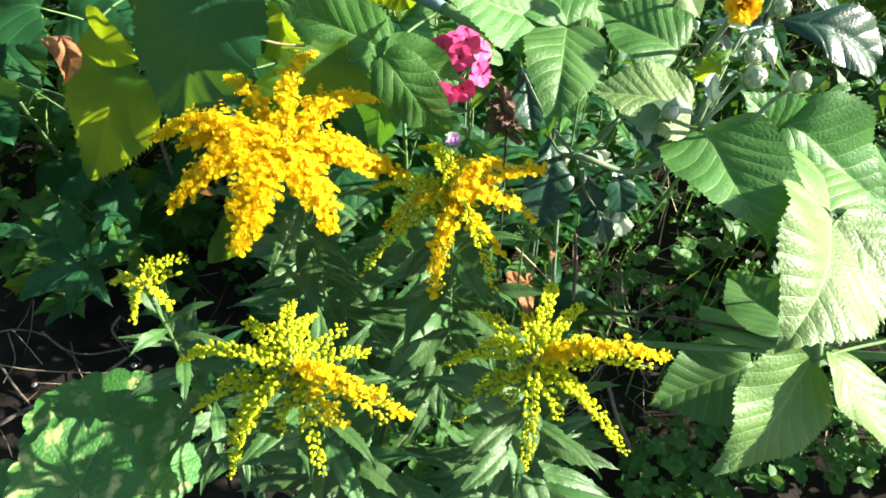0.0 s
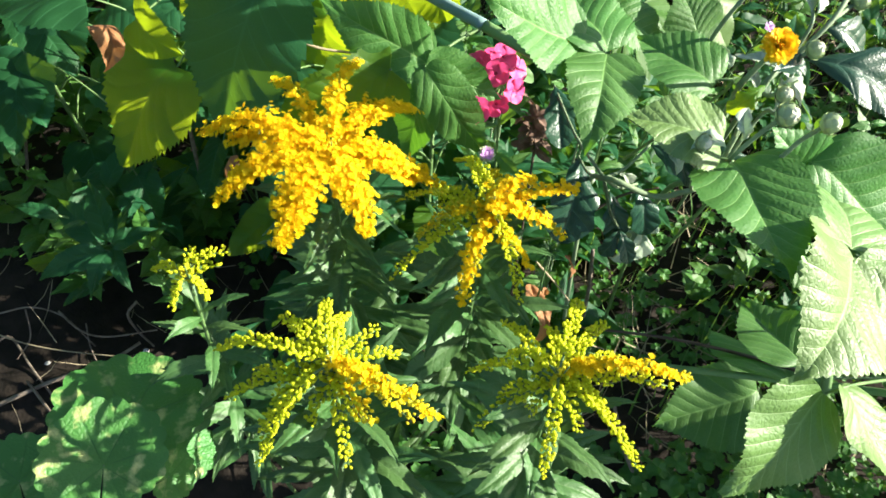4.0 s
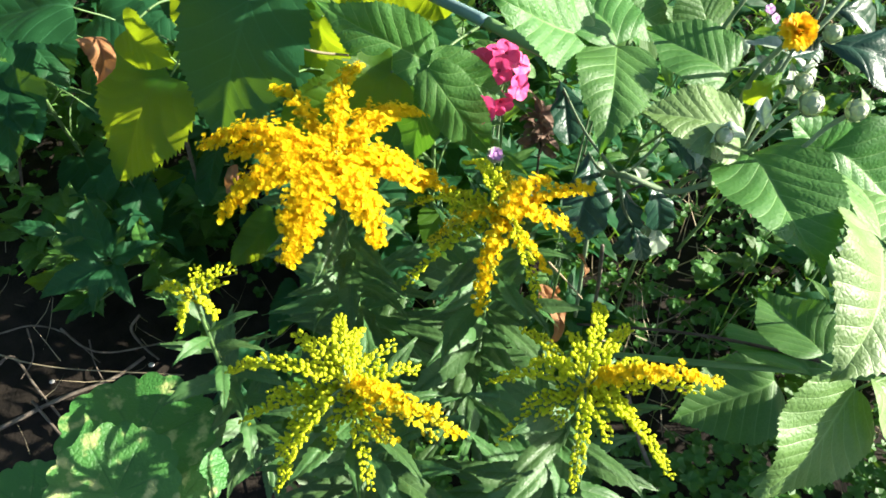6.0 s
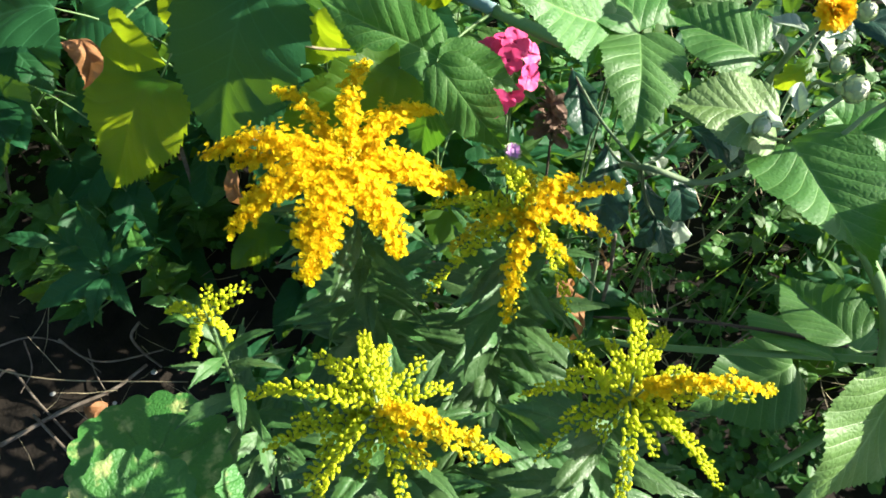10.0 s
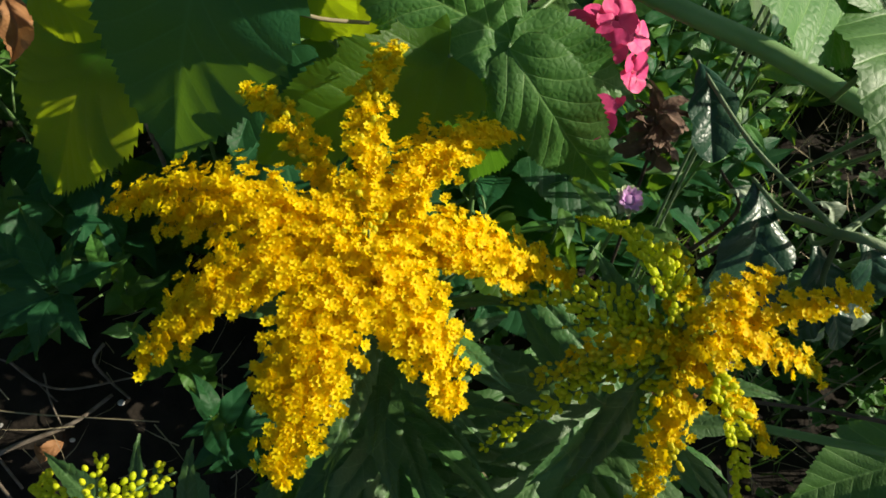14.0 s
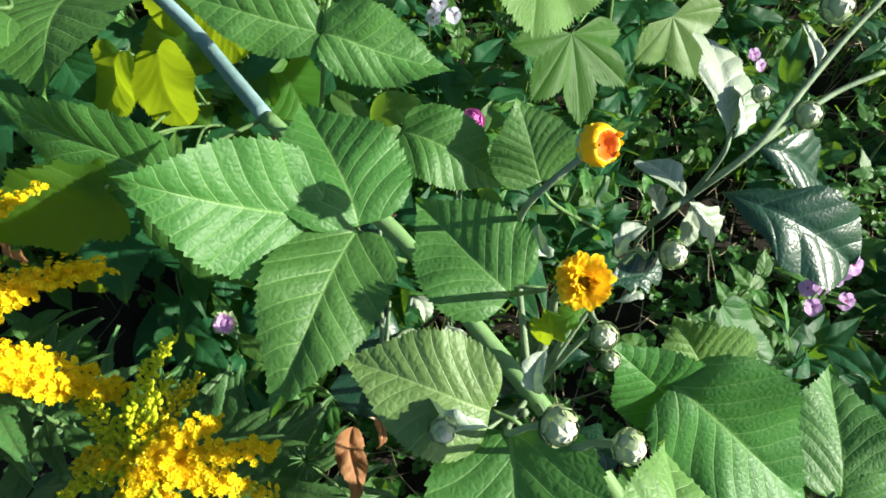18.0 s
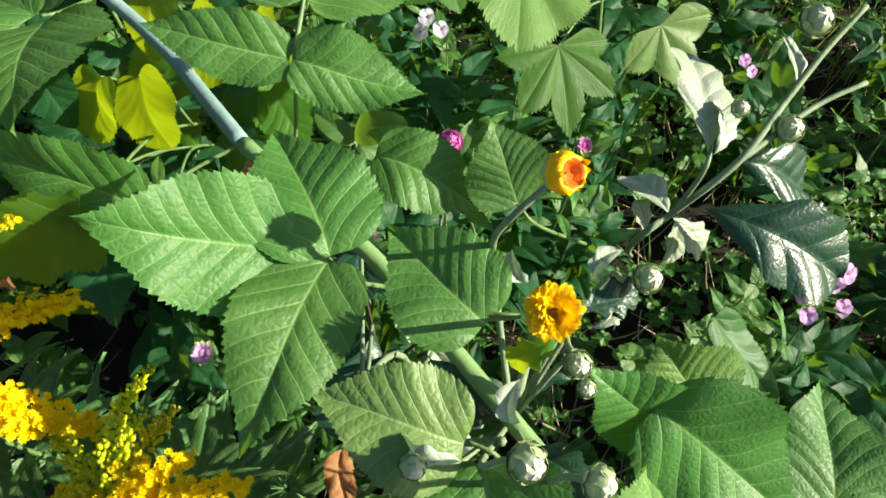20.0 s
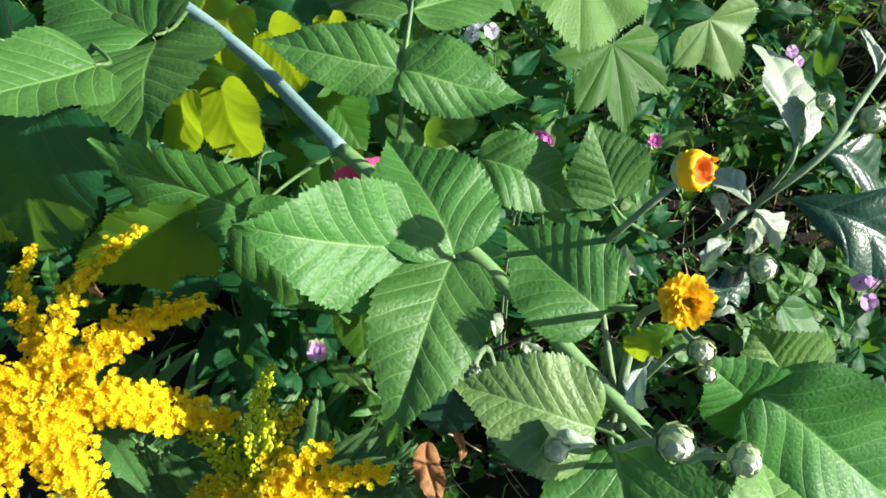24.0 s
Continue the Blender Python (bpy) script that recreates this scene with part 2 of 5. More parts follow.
MUM_ORANGE = plain_material("chrysanthemum_heart", (0.75, 0.12, 0.01), (0.9, 0.30, 0.02), 60.0, 0.5, 0.3, 0.3, (0.9, 0.2, 0.01), 0.2, 0.5)
MUM_HEART = plain_material("chrysanthemum_heart_yellow", (0.93, 0.54, 0.003), (0.96, 0.70, 0.01), 60.0, 0.5, 0.3, 0.3, (0.9, 0.35, 0.01), 0.2, 0.5)
MUM_BUD = plain_material("chrysanthemum_bud", (0.27, 0.37, 0.16), (0.50, 0.56, 0.34), 70.0, 0.55, 0.35, relief=0.15)
MUM_TIP = plain_material("chrysanthemum_bud_tip", (0.55, 0.58, 0.40), (0.72, 0.72, 0.58), 70.0, 0.6, 0.3, relief=0.15)
PEBBLE = plain_material("pebble", (0.35, 0.34, 0.32), (0.6, 0.58, 0.55), 60.0, 0.8, 0.3)

# ---- builders ----
def link(name, mesh, mat, parent=None, label="", smooth=True):
    if mat is not None:
        for one in (mat if isinstance(mat, tuple) else (mat,)):
            if one.name not in mesh.materials:
                mesh.materials.append(one)
    if smooth and len(mesh.polygons):
        mesh.polygons.foreach_set("use_smooth", [True] * len(mesh.polygons))
    ob = new(name, mesh)
    if parent is not None:
        ob.parent = parent
    if label:
        tagged(ob, label)
    return ob


def thing(name, label, category, group="", at=(0, 0, 0)):
    ob = new(name)
    ob.empty_display_size = 0.02
    ob.location = at
    return tagged(ob, label, category, group)


def under(ob, parent):
    """Hang ob, built in world places, under a parent that stands away from the origin."""
    ob.parent = parent
    spot = parent
    off = Vector((0, 0, 0))
    while spot is not None:
        off += spot.location
        spot = spot.parent
    ob.matrix_basis = Matrix.Translation(-off) @ ob.matrix_basis
    return ob


def grid_mesh(name, x, y, z, u, v):
    """A mesh from 2D arrays, with a UV map."""
    n, k = x.shape
    pts = np.stack([x, y, z], -1).reshape(-1, 3)
    a = (np.arange(n - 1)[:, None] * k + np.arange(k - 1)[None]).reshape(-1)
    faces = np.stack([a, a + 1, a + k + 1, a + k], -1)
    mesh = bpy.data.meshes.new(name)
    mesh.from_pydata(pts.tolist(), [], faces.tolist())
    layer = mesh.uv_layers.new(name="UVMap")
    flat = np.stack([u, v], -1).reshape(-1, 2)
    loops = np.zeros(len(mesh.loops), dtype=np.int32)
    mesh.loops.foreach_get("vertex_index", loops)
    layer.data.foreach_set("uv", flat[loops].reshape(-1).astype(np.float32))
    mesh.update()
    return mesh


SHAPES = {
    "ovate": (0.50, 1.02), "heart": (0.34, 0.95), "lance": (0.85, 1.25), "oblong": (0.5, 0.55), "round": (0.5, 0.5), "obovate": (1.1, 0.6), "blade": (0.4, 0.9),
}


def blade_mesh(name, length, width, shape="ovate", seed=0, fold=8.0, arch=0.06, veins=8, teeth=22, bite=0.10, quilt=0.02, wave=0.03, cordate=0.0, lobes=0, lobe_depth=0.0, twist=0.0, cols=12):
    """A leaf from (0, 0, 0) to (0, length, 0), its upper side up. fold: degrees by which the halves rise; arch: rise of the middle; quilt: puffing between the slanting side veins."""
    rnd = np.random.RandomState(seed)
    rows = max(14, min(teeth * 4 if teeth else 18, 104))
    s = np.linspace(0, 1, rows + 1)
    a, b = SHAPES[shape]
    peak = a / (a + b)
    hw = (s ** a) * ((1 - s) ** b) / (peak ** a * (1 - peak) ** b)
    if shape == "ovate":
        hw = hw * (1 - 0.42 * np.clip((s - 0.62) / 0.38, 0, 1) ** 1.2)
    if lobes:
        hw = hw * (1 - lobe_depth * (0.5 + 0.5 * np.cos(2 * np.pi * lobes * s ** 0.9)) * np.clip(6 * (1 - s), 0, 1))
    u = np.linspace(-1, 1, 2 * cols + 1)
    edges = []
    for half in range(2):
        if teeth:
            warp = s * teeth + 0.35 * np.sin(s * 23 + rnd.rand() * 6.28)
            saw, big = warp % 1.0, (warp / 3.0) % 1.0
            size = 0.75 + 0.5 * rnd.rand(teeth + 3)
            edges.append(bite * (0.62 * saw ** 1.3 * size[np.clip(np.floor(warp).astype(int) + 1, 0, teeth + 2)] + 0.28 * big - 0.45) * np.clip(s * 14, 0.25, 1) * np.clip((1 - s) * 9, 0.25, 1))
        else:
            edges.append(np.zeros_like(s))
    S, U = np.meshgrid(s, u, indexing="ij")
    E = np.where(U < 0, edges[0][:, None], edges[1][:, None]) * np.abs(U) ** 6
    W = hw[:, None]
    H = np.maximum(W * (1 + 0.55 * E) + 0.45 * E * np.clip(W * 4, 0, 1), 0)
    X = U * H * width / 2
    root = S ** (1.0 + 0.42 * min(1.0, width / length * 1.6))
    Y = length * (root + (S - root) * np.abs(U) ** 0.9)
    Y = Y + 0.25 * length * (width / length) * np.clip(E + 0.4 * bite, 0, None) * np.abs(U) ** 6
    if cordate:
        Y -= cordate * length * np.abs(U) ** 1.5 * H * np.clip(1 - 2.2 * S, 0, 1) ** 1.5
    part_x = np.abs(X) / length
    q = Y / length - 1.15 * part_x + 0.9 * part_x ** 2 + 0.010 * np.sin(U * 5 + seed) + 0.008 * np.sin(S * 11 + 2 * seed) * U
    Z = np.abs(X) * math.tan(radians(fold)) * (1 - 0.35 * np.abs(U)) + arch * length * 4 * S * (1 - S)
    soft = np.clip(np.abs(U) * 5, 0, 1) * np.clip((1.02 - np.abs(U)) * 5, 0.35, 1)
    Z += quilt * 1.7 * length * np.abs(np.sin(np.pi * q * veins)) ** 0.7 * soft * W ** 0.6
    Z -= quilt * 0.9 * length * np.exp(-(np.abs(U) * W / 0.08) ** 2)
    ph = rnd.rand(5) * 6.28
    Z += wave * length * (np.sin(S * 9 + ph[0] + U * 1.5) * 0.35 + np.sin(S * 17 + ph[1] - U) * 0.2) * np.abs(U) * W
    Z += wave * length * 0.6 * np.sin(S * 4 + ph[2]) * U * W
    Z += wave * length * 0.5 * np.sin(S * 5 + ph[4] + U)
    X = X + wave * length * 0.45 * np.sin(S * 3.1 + ph[3]) * S
    Z, Y = Z - (wave * length * 0.5 * np.sin(ph[4] + U)) * (1 - S) ** 2, Y
    if twist:
        ang = radians(twist) * S
        X, Z = X * np.cos(ang) - Z * np.sin(ang), X * np.sin(ang) + Z * np.cos(ang)
    return grid_mesh(name, X, Y, Z, U * 0.5 + 0.5, q)


def fan_mesh(name, size, seed=0, lobes=5, depth=0.35, teeth=34, bite=0.11, open_deg=150, cup=0.1, wave=0.05, rings=12, scallop=False):
    """A palmately veined leaf: stalk at the origin, middle lobe along +y."""
    rnd = np.random.RandomState(seed)
    k = max(teeth * 6, 96)
    th = np.linspace(-1, 1, k + 1)
    phase = th * lobes / 2
    lobe = np.abs(2 * (phase % 1.0) - 1)
    r = (1 - depth * (1 - lobe ** 0.85)) * (1 - 0.38 * np.abs(th) ** 1.5)
    if scallop:
        r = r * (1 - bite + bite * np.abs(np.sin(th * teeth * 1.5708 + 0.2 * np.sin(th * 9))) ** 0.7)
    else:
        r = r * (1 - bite * ((np.abs(th) * teeth) % 1.0) * (0.6 + 0.8 * rnd.rand(k + 1)))
    q = np.linspace(0, 1, rings + 1) ** 0.8
    Q, T = np.meshgrid(q, th, indexing="ij")
    R = Q * size * (r[None] * Q ** 0.6 + (1 - Q ** 0.6) * r.mean())
    A = T * radians(open_deg)
    X, Y = R * np.sin(A), R * np.cos(A)
    ph = rnd.rand(3) * 6.28
    Z = -cup * R * Q * 0.8 + wave * size * Q * (np.sin(T * 8 + ph[0]) * 0.5 + np.sin(T * 15 + ph[1]) * 0.3)
    Z += 0.05 * size * Q * np.abs(np.sin(np.pi * T * lobes / 2)) ** 0.7
    Z += 0.006 * size * np.abs(np.sin(np.pi * (Q * 5 - 1.3 * np.abs(((T * lobes / 2 + 0.5) % 1.0) - 0.5)))) * np.clip(Q * 2, 0, 1)
    return grid_mesh(name, X, Y, Z, T * 0.5 + 0.5, Q)


def aim(base, tip, face=(0, -0.45, 0.9), roll=0.0):
    """The pose of a leaf with its stalk end at base, its tip towards tip and its upper side towards face."""
    b, t = Vector(base), Vector(tip)
    y = (t - b).normalized()
    f = Vector(face)
    x = y.cross(f).normalized()
    z = x.cross(y)
    m = Matrix((x, y, z)).transposed().to_4x4()
    return Matrix.Translation(b) @ m @ Matrix.Rotation(radians(roll), 4, "Y")


def tube_data(points, r0, r1, sides=7, curve=True):
    """Vertices and faces of a tapering tube along points, smoothed between them."""
    p = np.array(points, float)
    if curve and len(p) > 2:
        out = []
        ext = np.vstack([2 * p[0] - p[1], p, 2 * p[-1] - p[-2]])
        for i in range(len(p) - 1):
            a, b, c, d = ext[i:i + 4]
            for w in np.linspace(0, 1, 6, endpoint=False):
                out.append(0.5 * (2 * b + (c - a) * w + (2 * a - 5 * b + 4 * c - d) * w * w + (3 * b - a - 3 * c + d) * w ** 3))
        p = np.array(out + [p[-1]])
    tan = np.gradient(p, axis=0)
    tan /= np.linalg.norm(tan, axis=1)[:, None] + 1e-9
    ref = np.array([0.31, 0.17, 0.93]) if abs(tan[0][2]) < 0.8 else np.array([0.9, 0.3, 0.1])
    n1 = np.cross(tan, ref)
    n1 /= np.linalg.norm(n1, axis=1)[:, None] + 1e-9
    n2 = np.cross(tan, n1)
    w = np.linspace(0, 1, len(p))
    rad = (r0 + (r1 - r0) * w)
    ang = np.linspace(0, 2 * np.pi, sides, endpoint=False)
    ring = p[:, None] + rad[:, None, None] * (np.cos(ang)[None, :, None] * n1[:, None] + np.sin(ang)[None, :, None] * n2[:, None])
    verts = ring.reshape(-1, 3)
    faces = []
    for i in range(len(p) - 1):
        for j in range(sides):
            k = (j + 1) % sides
            faces.append((i * sides + j, i * sides + k, (i + 1) * sides + k, (i + 1) * sides + j))
    faces.append(tuple(range(sides))[::-1])
    faces.append(tuple((len(p) - 1) * sides + j for j in range(sides)))
    return verts, faces, p


def tube(name, points, r0, r1, mat, parent=None, label="", sides=7):
    verts, faces, _ = tube_data(points, r0, r1, sides)
    mesh = bpy.data.meshes.new(name)
    mesh.from_pydata(verts.tolist(), [], faces)
    mesh.update()
    ob = link(name, mesh, mat, None, label)
    return under(ob, parent) if parent is not None else ob


def many(name, base, faces, poses, extra=None):
    """One mesh of a small form repeated at 4 x 4 poses (n, 4, 4)."""
    base, poses = np.array(base, float), np.array(poses, float)
    verts = np.einsum("nij,kj->nki", poses[:, :3, :3], base) + poses[:, None, :3, 3]
    k = len(base)
    allf = []
    for n in range(len(poses)):
        o = n * k
        allf += [tuple(i + o for i in f) for f in faces]
    mesh = bpy.data.meshes.new(name)
    mesh.from_pydata(verts.reshape(-1, 3).tolist(), [], allf)
    mesh.update()
    return mesh


def spin(way, rnd, scale, up=0.0):
    """A 4 x 4 array that turns +z towards way, with a random spin."""
    z = np.array(way, float)
    z /= np.linalg.norm(z) + 1e-9
    h = rnd.normal(size=3)
    x = np.cross(h, z)
    x /= np.linalg.norm(x) + 1e-9
    y = np.cross(z, x)
    m = np.eye(4)
    m[:3, 0], m[:3, 1], m[:3, 2] = x * scale, y * scale, z * scale
    return m


def ball_form(nu=7, nv=5, rx=1.0, rz=1.0):
    v, f = [(0, 0, -rz)], []
    for i in range(1, nv):
        a = math.pi * i / nv
        for j in range(nu):
            b = 2 * math.pi * j / nu
            v.append((rx * math.sin(a) * math.cos(b), rx * math.sin(a) * math.sin(b), -rz * math.cos(a)))
    v.append((0, 0, rz))
    top = len(v) - 1
    for j in range(nu):
        f.append((0, 1 + (j + 1) % nu, 1 + j))
        f.append((top, top - nu + j, top - nu + (j + 1) % nu))
    for i in range(nv - 2):
        for j in range(nu):
            a, b = 1 + i * nu + j, 1 + i * nu + (j + 1) % nu
            f.append((a, b, b + nu, a + nu))
    return v, f


def star_form(n=8, r=1.0, lift=0.35):
    """A small open floret: narrow rays and a raised middle."""
    v, f = [], []
    for i in range(n):
        a = 2 * math.pi * i / n
        ca, sa = math.cos(a), math.sin(a)
        w = 0.30
        o = len(v)
        li = lift * (0.7 + 0.6 * ((i * 7) % 3) / 2)
        v += [(0.12 * ca, 0.12 * sa, 0.0), (0.62 * ca - w * sa, 0.62 * sa + w * ca, li * 0.7), (r * ca, r * sa, li), (0.62 * ca + w * sa, 0.62 * sa - w * ca, li * 0.7)]
        f += [(o, o + 3, o + 2), (o, o + 2, o + 1)]
    o = len(v)
    v += [(0.32 * math.cos(k * 1.257), 0.32 * math.sin(k * 1.257), 0.1) for k in range(5)] + [(0, 0, 0.62)]
    f += [(o + k, o + (k + 1) % 5, o + 5) for k in range(5)]
    return v, f


STAR_V, STAR_F = star_form()
BUD_V, BUD_F = ball_form(6, 5, 0.74, 1.0)


def leaf(parent, mesh, mat, base, tip, face=(0, -0.45, 0.9), roll=0.0, name="leaf", label=""):
    ob = link(name, mesh, mat, None, label)
    ob.matrix_basis = aim(base, tip, face, roll)
    return under(ob, parent)


def far(a, b):
    return (Vector(a) - Vector(b)).length


# ---- ground ----
def ground_sheet():
    core = np.linspace(-2.2, 2.2, 150)
    out = np.array([2.6, 3.4, 5, 8, 14, 26, 50, 90])
    line = np.concatenate([-out[::-1], core, out])
    X, Y = np.meshgrid(line, line + 0.6, indexing="ij")
    rnd = np.random.RandomState(4)
    Z = np.zeros_like(X)
    for f, amp in ((1.7, 0.02), (5.0, 0.012), (13.0, 0.008), (31.0, 0.005)):
        a, b, c, d = rnd.rand(4) * 6.28
        Z += amp * (np.sin(X * f + a + np.sin(Y * f * 0.7 + c)) * np.sin(Y * f * 1.1 + b + np.sin(X * f * 0.6 + d)))
    Z += rnd.normal(size=Z.shape) * 0.0025
    Z *= np.clip(3 - np.hypot(X, Y - 0.6) * 0.4, 0, 1)
    mesh = grid_mesh("ground", X, Y, Z - 0.01, X, Y)
    return tagged(link("ground", mesh, SOIL), "dark crumbly garden soil under the plants", "ground", kind="structure")


ground_sheet()

# ---- goldenrod ----
ROD_LEAVES = [blade_mesh("goldenrod_leaf", 0.095, 0.021, "lance", 20 + i, 12, (0.08, 0.14, 0.04, 0.18)[i], 6, 7, 0.42, 0.006, 0.05, cols=5, twist=(10, -14, 20, 0)[i]) for i in range(4)]


def spray(plant, root, tip, openness, thick, rnd, rise=0.35, green=False):
    """One arching flower branch of a goldenrod: a thin stalk set with florets and buds."""
    root, tip = np.array(root, float), np.array(tip, float)
    long_ = np.linalg.norm(tip - root)
    mid = (root + tip) / 2 + np.array([0, 0, rise * long_])
    q1 = root * 0.55 + mid * 0.45 + np.array([0, 0, 0.05 * long_])
    verts, faces, line = tube_data([root, q1, mid * 0.85 + tip * 0.15, tip], 0.0011, 0.0005, 5)
    mesh = bpy.data.meshes.new("flower_spray")
    mesh.from_pydata(verts.tolist(), [], faces)
    ob = under(link("flower_spray", mesh, STEM), plant)
    step = np.linalg.norm(np.diff(line, axis=0), axis=1)
    total = step.sum()
    cum = np.concatenate([[0], np.cumsum(step)]) / total
    stars, buds = [], []
    beads = openness < 0.2
    gap = 0.0033 if beads else 0.0030
    count = max(4, int(total * 0.9 / gap))
    for i in range(count * (2 if beads else 3)):
        j, kind = (i // 2, i % 2) if beads else (i // 3, i % 3)
        s = 0.10 + 0.90 * (j + 0.5 * (kind == 1) + 0.25 * rnd.normal()) / count
        s = min(max(s, 0.06), 1.0)
        c = np.array([np.interp(s, cum, line[:, k]) for k in range(3)])
        along = np.array([np.interp(min(s + 0.04, 1), cum, line[:, k]) - np.interp(max(s - 0.04, 0), cum, line[:, k]) for k in range(3)])
        along /= np.linalg.norm(along) + 1e-9
        side = np.cross(along, (0, 0, 1.0))
        side /= np.linalg.norm(side) + 1e-9
        lift = np.cross(side, along)
        way = along * 0.62 + side * (1, -1, 0.25 * rnd.normal())[kind] * 0.85 + lift * (0.30 + 0.2 * rnd.normal() + 0.6 * (kind == 2))
        way /= np.linalg.norm(way)
        reach = thick * (0.85 if beads else 1.0) * (1.10 - s) ** (0.6 if beads else 0.42) * min(1.0, 0.45 + 2.2 * s) * (0.55 + 0.75 * rnd.rand()) * (0.7 if kind == 2 else 1.0)
        opened = rnd.rand() < openness * 1.25 - 0.45 * s * (openness < 0.9)
        step_ = 0.0029 if opened else 0.0030
        for n in range(max(2 if beads and s < 0.85 else 1, int(reach / step_ + 0.6))):
            here = c + way * (n + 0.55 + 0.2 * rnd.normal()) * step_ + lift * (0.0010 + 0.0012 * rnd.rand()) + rnd.normal(size=3) * 0.0005
            out = way * 0.45 + lift * 0.75 + rnd.normal(size=3) * 0.38
            if opened:
                m = spin(out + np.array([0, -0.1, 0.3]), rnd, 0.0023 + 0.0008 * rnd.rand())
                m[:3, 3] = here
                stars.append(m)
            else:
                m = spin(out + along * 0.5 + way * 0.4, rnd, (0.0017 + 0.0005 * rnd.rand()) * (1.12 - 0.45 * s))
                m[:3, 3] = here
                buds.append(m)
    if stars:
        tagged(link("blossom_plume", many("blossom_plume", STAR_V, STAR_F, stars), GOLD, ob), kind="stuff")
    if buds:
        tagged(link("bud_plume", many("bud_plume", BUD_V, BUD_F, buds), BUD_GREEN if green else BUD, ob), kind="stuff")
    return ob


def goldenrod(label, foot, apex, tips, thick, drop, seed, leaves=46, low=0.35, size=1.0):
    """tips: (place, openness) for each flower branch."""
    rnd = np.random.RandomState(seed)
    plant = thing("goldenrod_plant", label, "goldenrod", "goldenrod plants", foot)
    foot, apex = np.array(foot, float), np.array(apex, float)
    bend = (foot + apex) / 2 + np.array([rnd.normal() * 0.012, rnd.normal() * 0.012, 0])
    tube("stem", [foot - np.array([0, 0, 0.02]), bend, apex], 0.0035, 0.0014, STEM, plant)
    if 0.006 < thick < 0.012:
        ring = sorted([t for t in tips if t[1] < 0.5], key=lambda t: math.atan2(t[0][1] - apex[1], t[0][0] - apex[0]))
        for (a, o1), (b, o2) in zip(ring, ring[1:] + ring[:1]):
            way = ((np.array(a) + np.array(b)) / 2 - apex) * (0.55 + 0.25 * rnd.rand())
            tips = tips + [(tuple(apex + way + rnd.normal(size=3) * 0.004), 0.0)]
    for i, (tip, openness) in enumerate(tips):
        k = 0.15 + 0.85 * ((i * 0.618) % 1.0)
        root = apex - np.array([0, 0, 0.6 * drop * k])
        spray(plant, root, tip, openness, thick * (0.85 + 0.3 * rnd.rand()) * (0.62 if openness == 0.8 else 1.0), rnd, 0.25, openness < 0.2)
    top_way = apex + np.array([0.004, -0.004, 0.012])
    spray(plant, apex - np.array([0, 0, drop * 0.5]), top_way, tips[0][1], thick * 0.9, rnd, 0.0)
    for i in range(leaves):
        s = low + (0.93 - low) * (i + 0.5) / leaves
        at = (1 - s) ** 2 * foot + 2 * s * (1 - s) * bend + s * s * apex
        a = i * 2.39996 + rnd.normal() * 0.2
        lean = 0.30 - 0.75 * (s - low) / (1 - low) + rnd.normal() * 0.22
        way = np.array([math.cos(a), math.sin(a), -lean * 0.9])
        ob = link("leaf", ROD_LEAVES[i % 4], ROD_LEAF, None)
        k = size * (1.15 - 0.5 * max(0, s - 0.6) / 0.4) * (0.85 + 0.3 * rnd.rand())
        ob.matrix_basis = aim(at, at + way, (0.0 + rnd.normal() * 0.25, rnd.normal() * 0.25, 1.0)) @ Matrix.Scale(k, 4)
        under(ob, plant)
    return plant


goldenrod("tall goldenrod in full golden-yellow bloom with serrated dark leaves", (-0.125, 0.405, 0.0), (-0.114, 0.370, 0.816),
    [((-0.108, 0.496, 0.797), 0.8), ((-0.187, 0.479, 0.785), 0.8), ((-0.230, 0.398, 0.793), 0.9), ((-0.197, 0.323, 0.798), 1.0), ((-0.138, 0.280, 0.797), 1.0), ((-0.076, 0.313, 0.780), 1.0), ((-0.024, 0.379, 0.762), 0.95), ((-0.054, 0.450, 0.785), 0.95),
     ((-0.200, 0.384, 0.802), 1.0), ((-0.176, 0.338, 0.806), 1.0), ((-0.186, 0.342, 0.802), 1.0), ((-0.127, 0.298, 0.806), 1.0), ((-0.144, 0.302, 0.806), 1.0), ((-0.092, 0.326, 0.806), 1.0), ((-0.084, 0.332, 0.798), 1.0), ((-0.058, 0.382, 0.792), 0.95), ((-0.046, 0.372, 0.776), 0.95),
     ((-0.080, 0.420, 0.806), 0.95), ((-0.128, 0.346, 0.820), 1.0), ((-0.101, 0.350, 0.820), 1.0), ((-0.131, 0.380, 0.818), 1.0), ((-0.108, 0.400, 0.814), 1.0)], 0.0180, 0.05, 31, 74)
goldenrod("goldenrod half in bloom, yellow with green bud tips", (0.015, 0.40, 0.0), (0.018, 0.337, 0.800),
    [((-0.010, 0.425, 0.747), 0.15), ((-0.061, 0.380, 0.740), 0.1), ((-0.038, 0.334, 0.750), 0.4), ((-0.062, 0.314, 0.710), 0.0), ((0.002, 0.276, 0.740), 0.7), ((0.050, 0.287, 0.730), 0.05),
     ((0.055, 0.301, 0.760), 0.8), ((0.084, 0.334, 0.760), 0.7), ((0.089, 0.352, 0.802), 0.95), ((0.024, 0.395, 0.770), 0.3), ((0.054, 0.363, 0.800), 0.95), ((0.036, 0.311, 0.780), 0.95), ((0.025, 0.320, 0.805), 0.95), ((0.041, 0.332, 0.800), 0.95), ((0.012, 0.320, 0.790), 0.8)], 0.0108, 0.055, 32, 64)
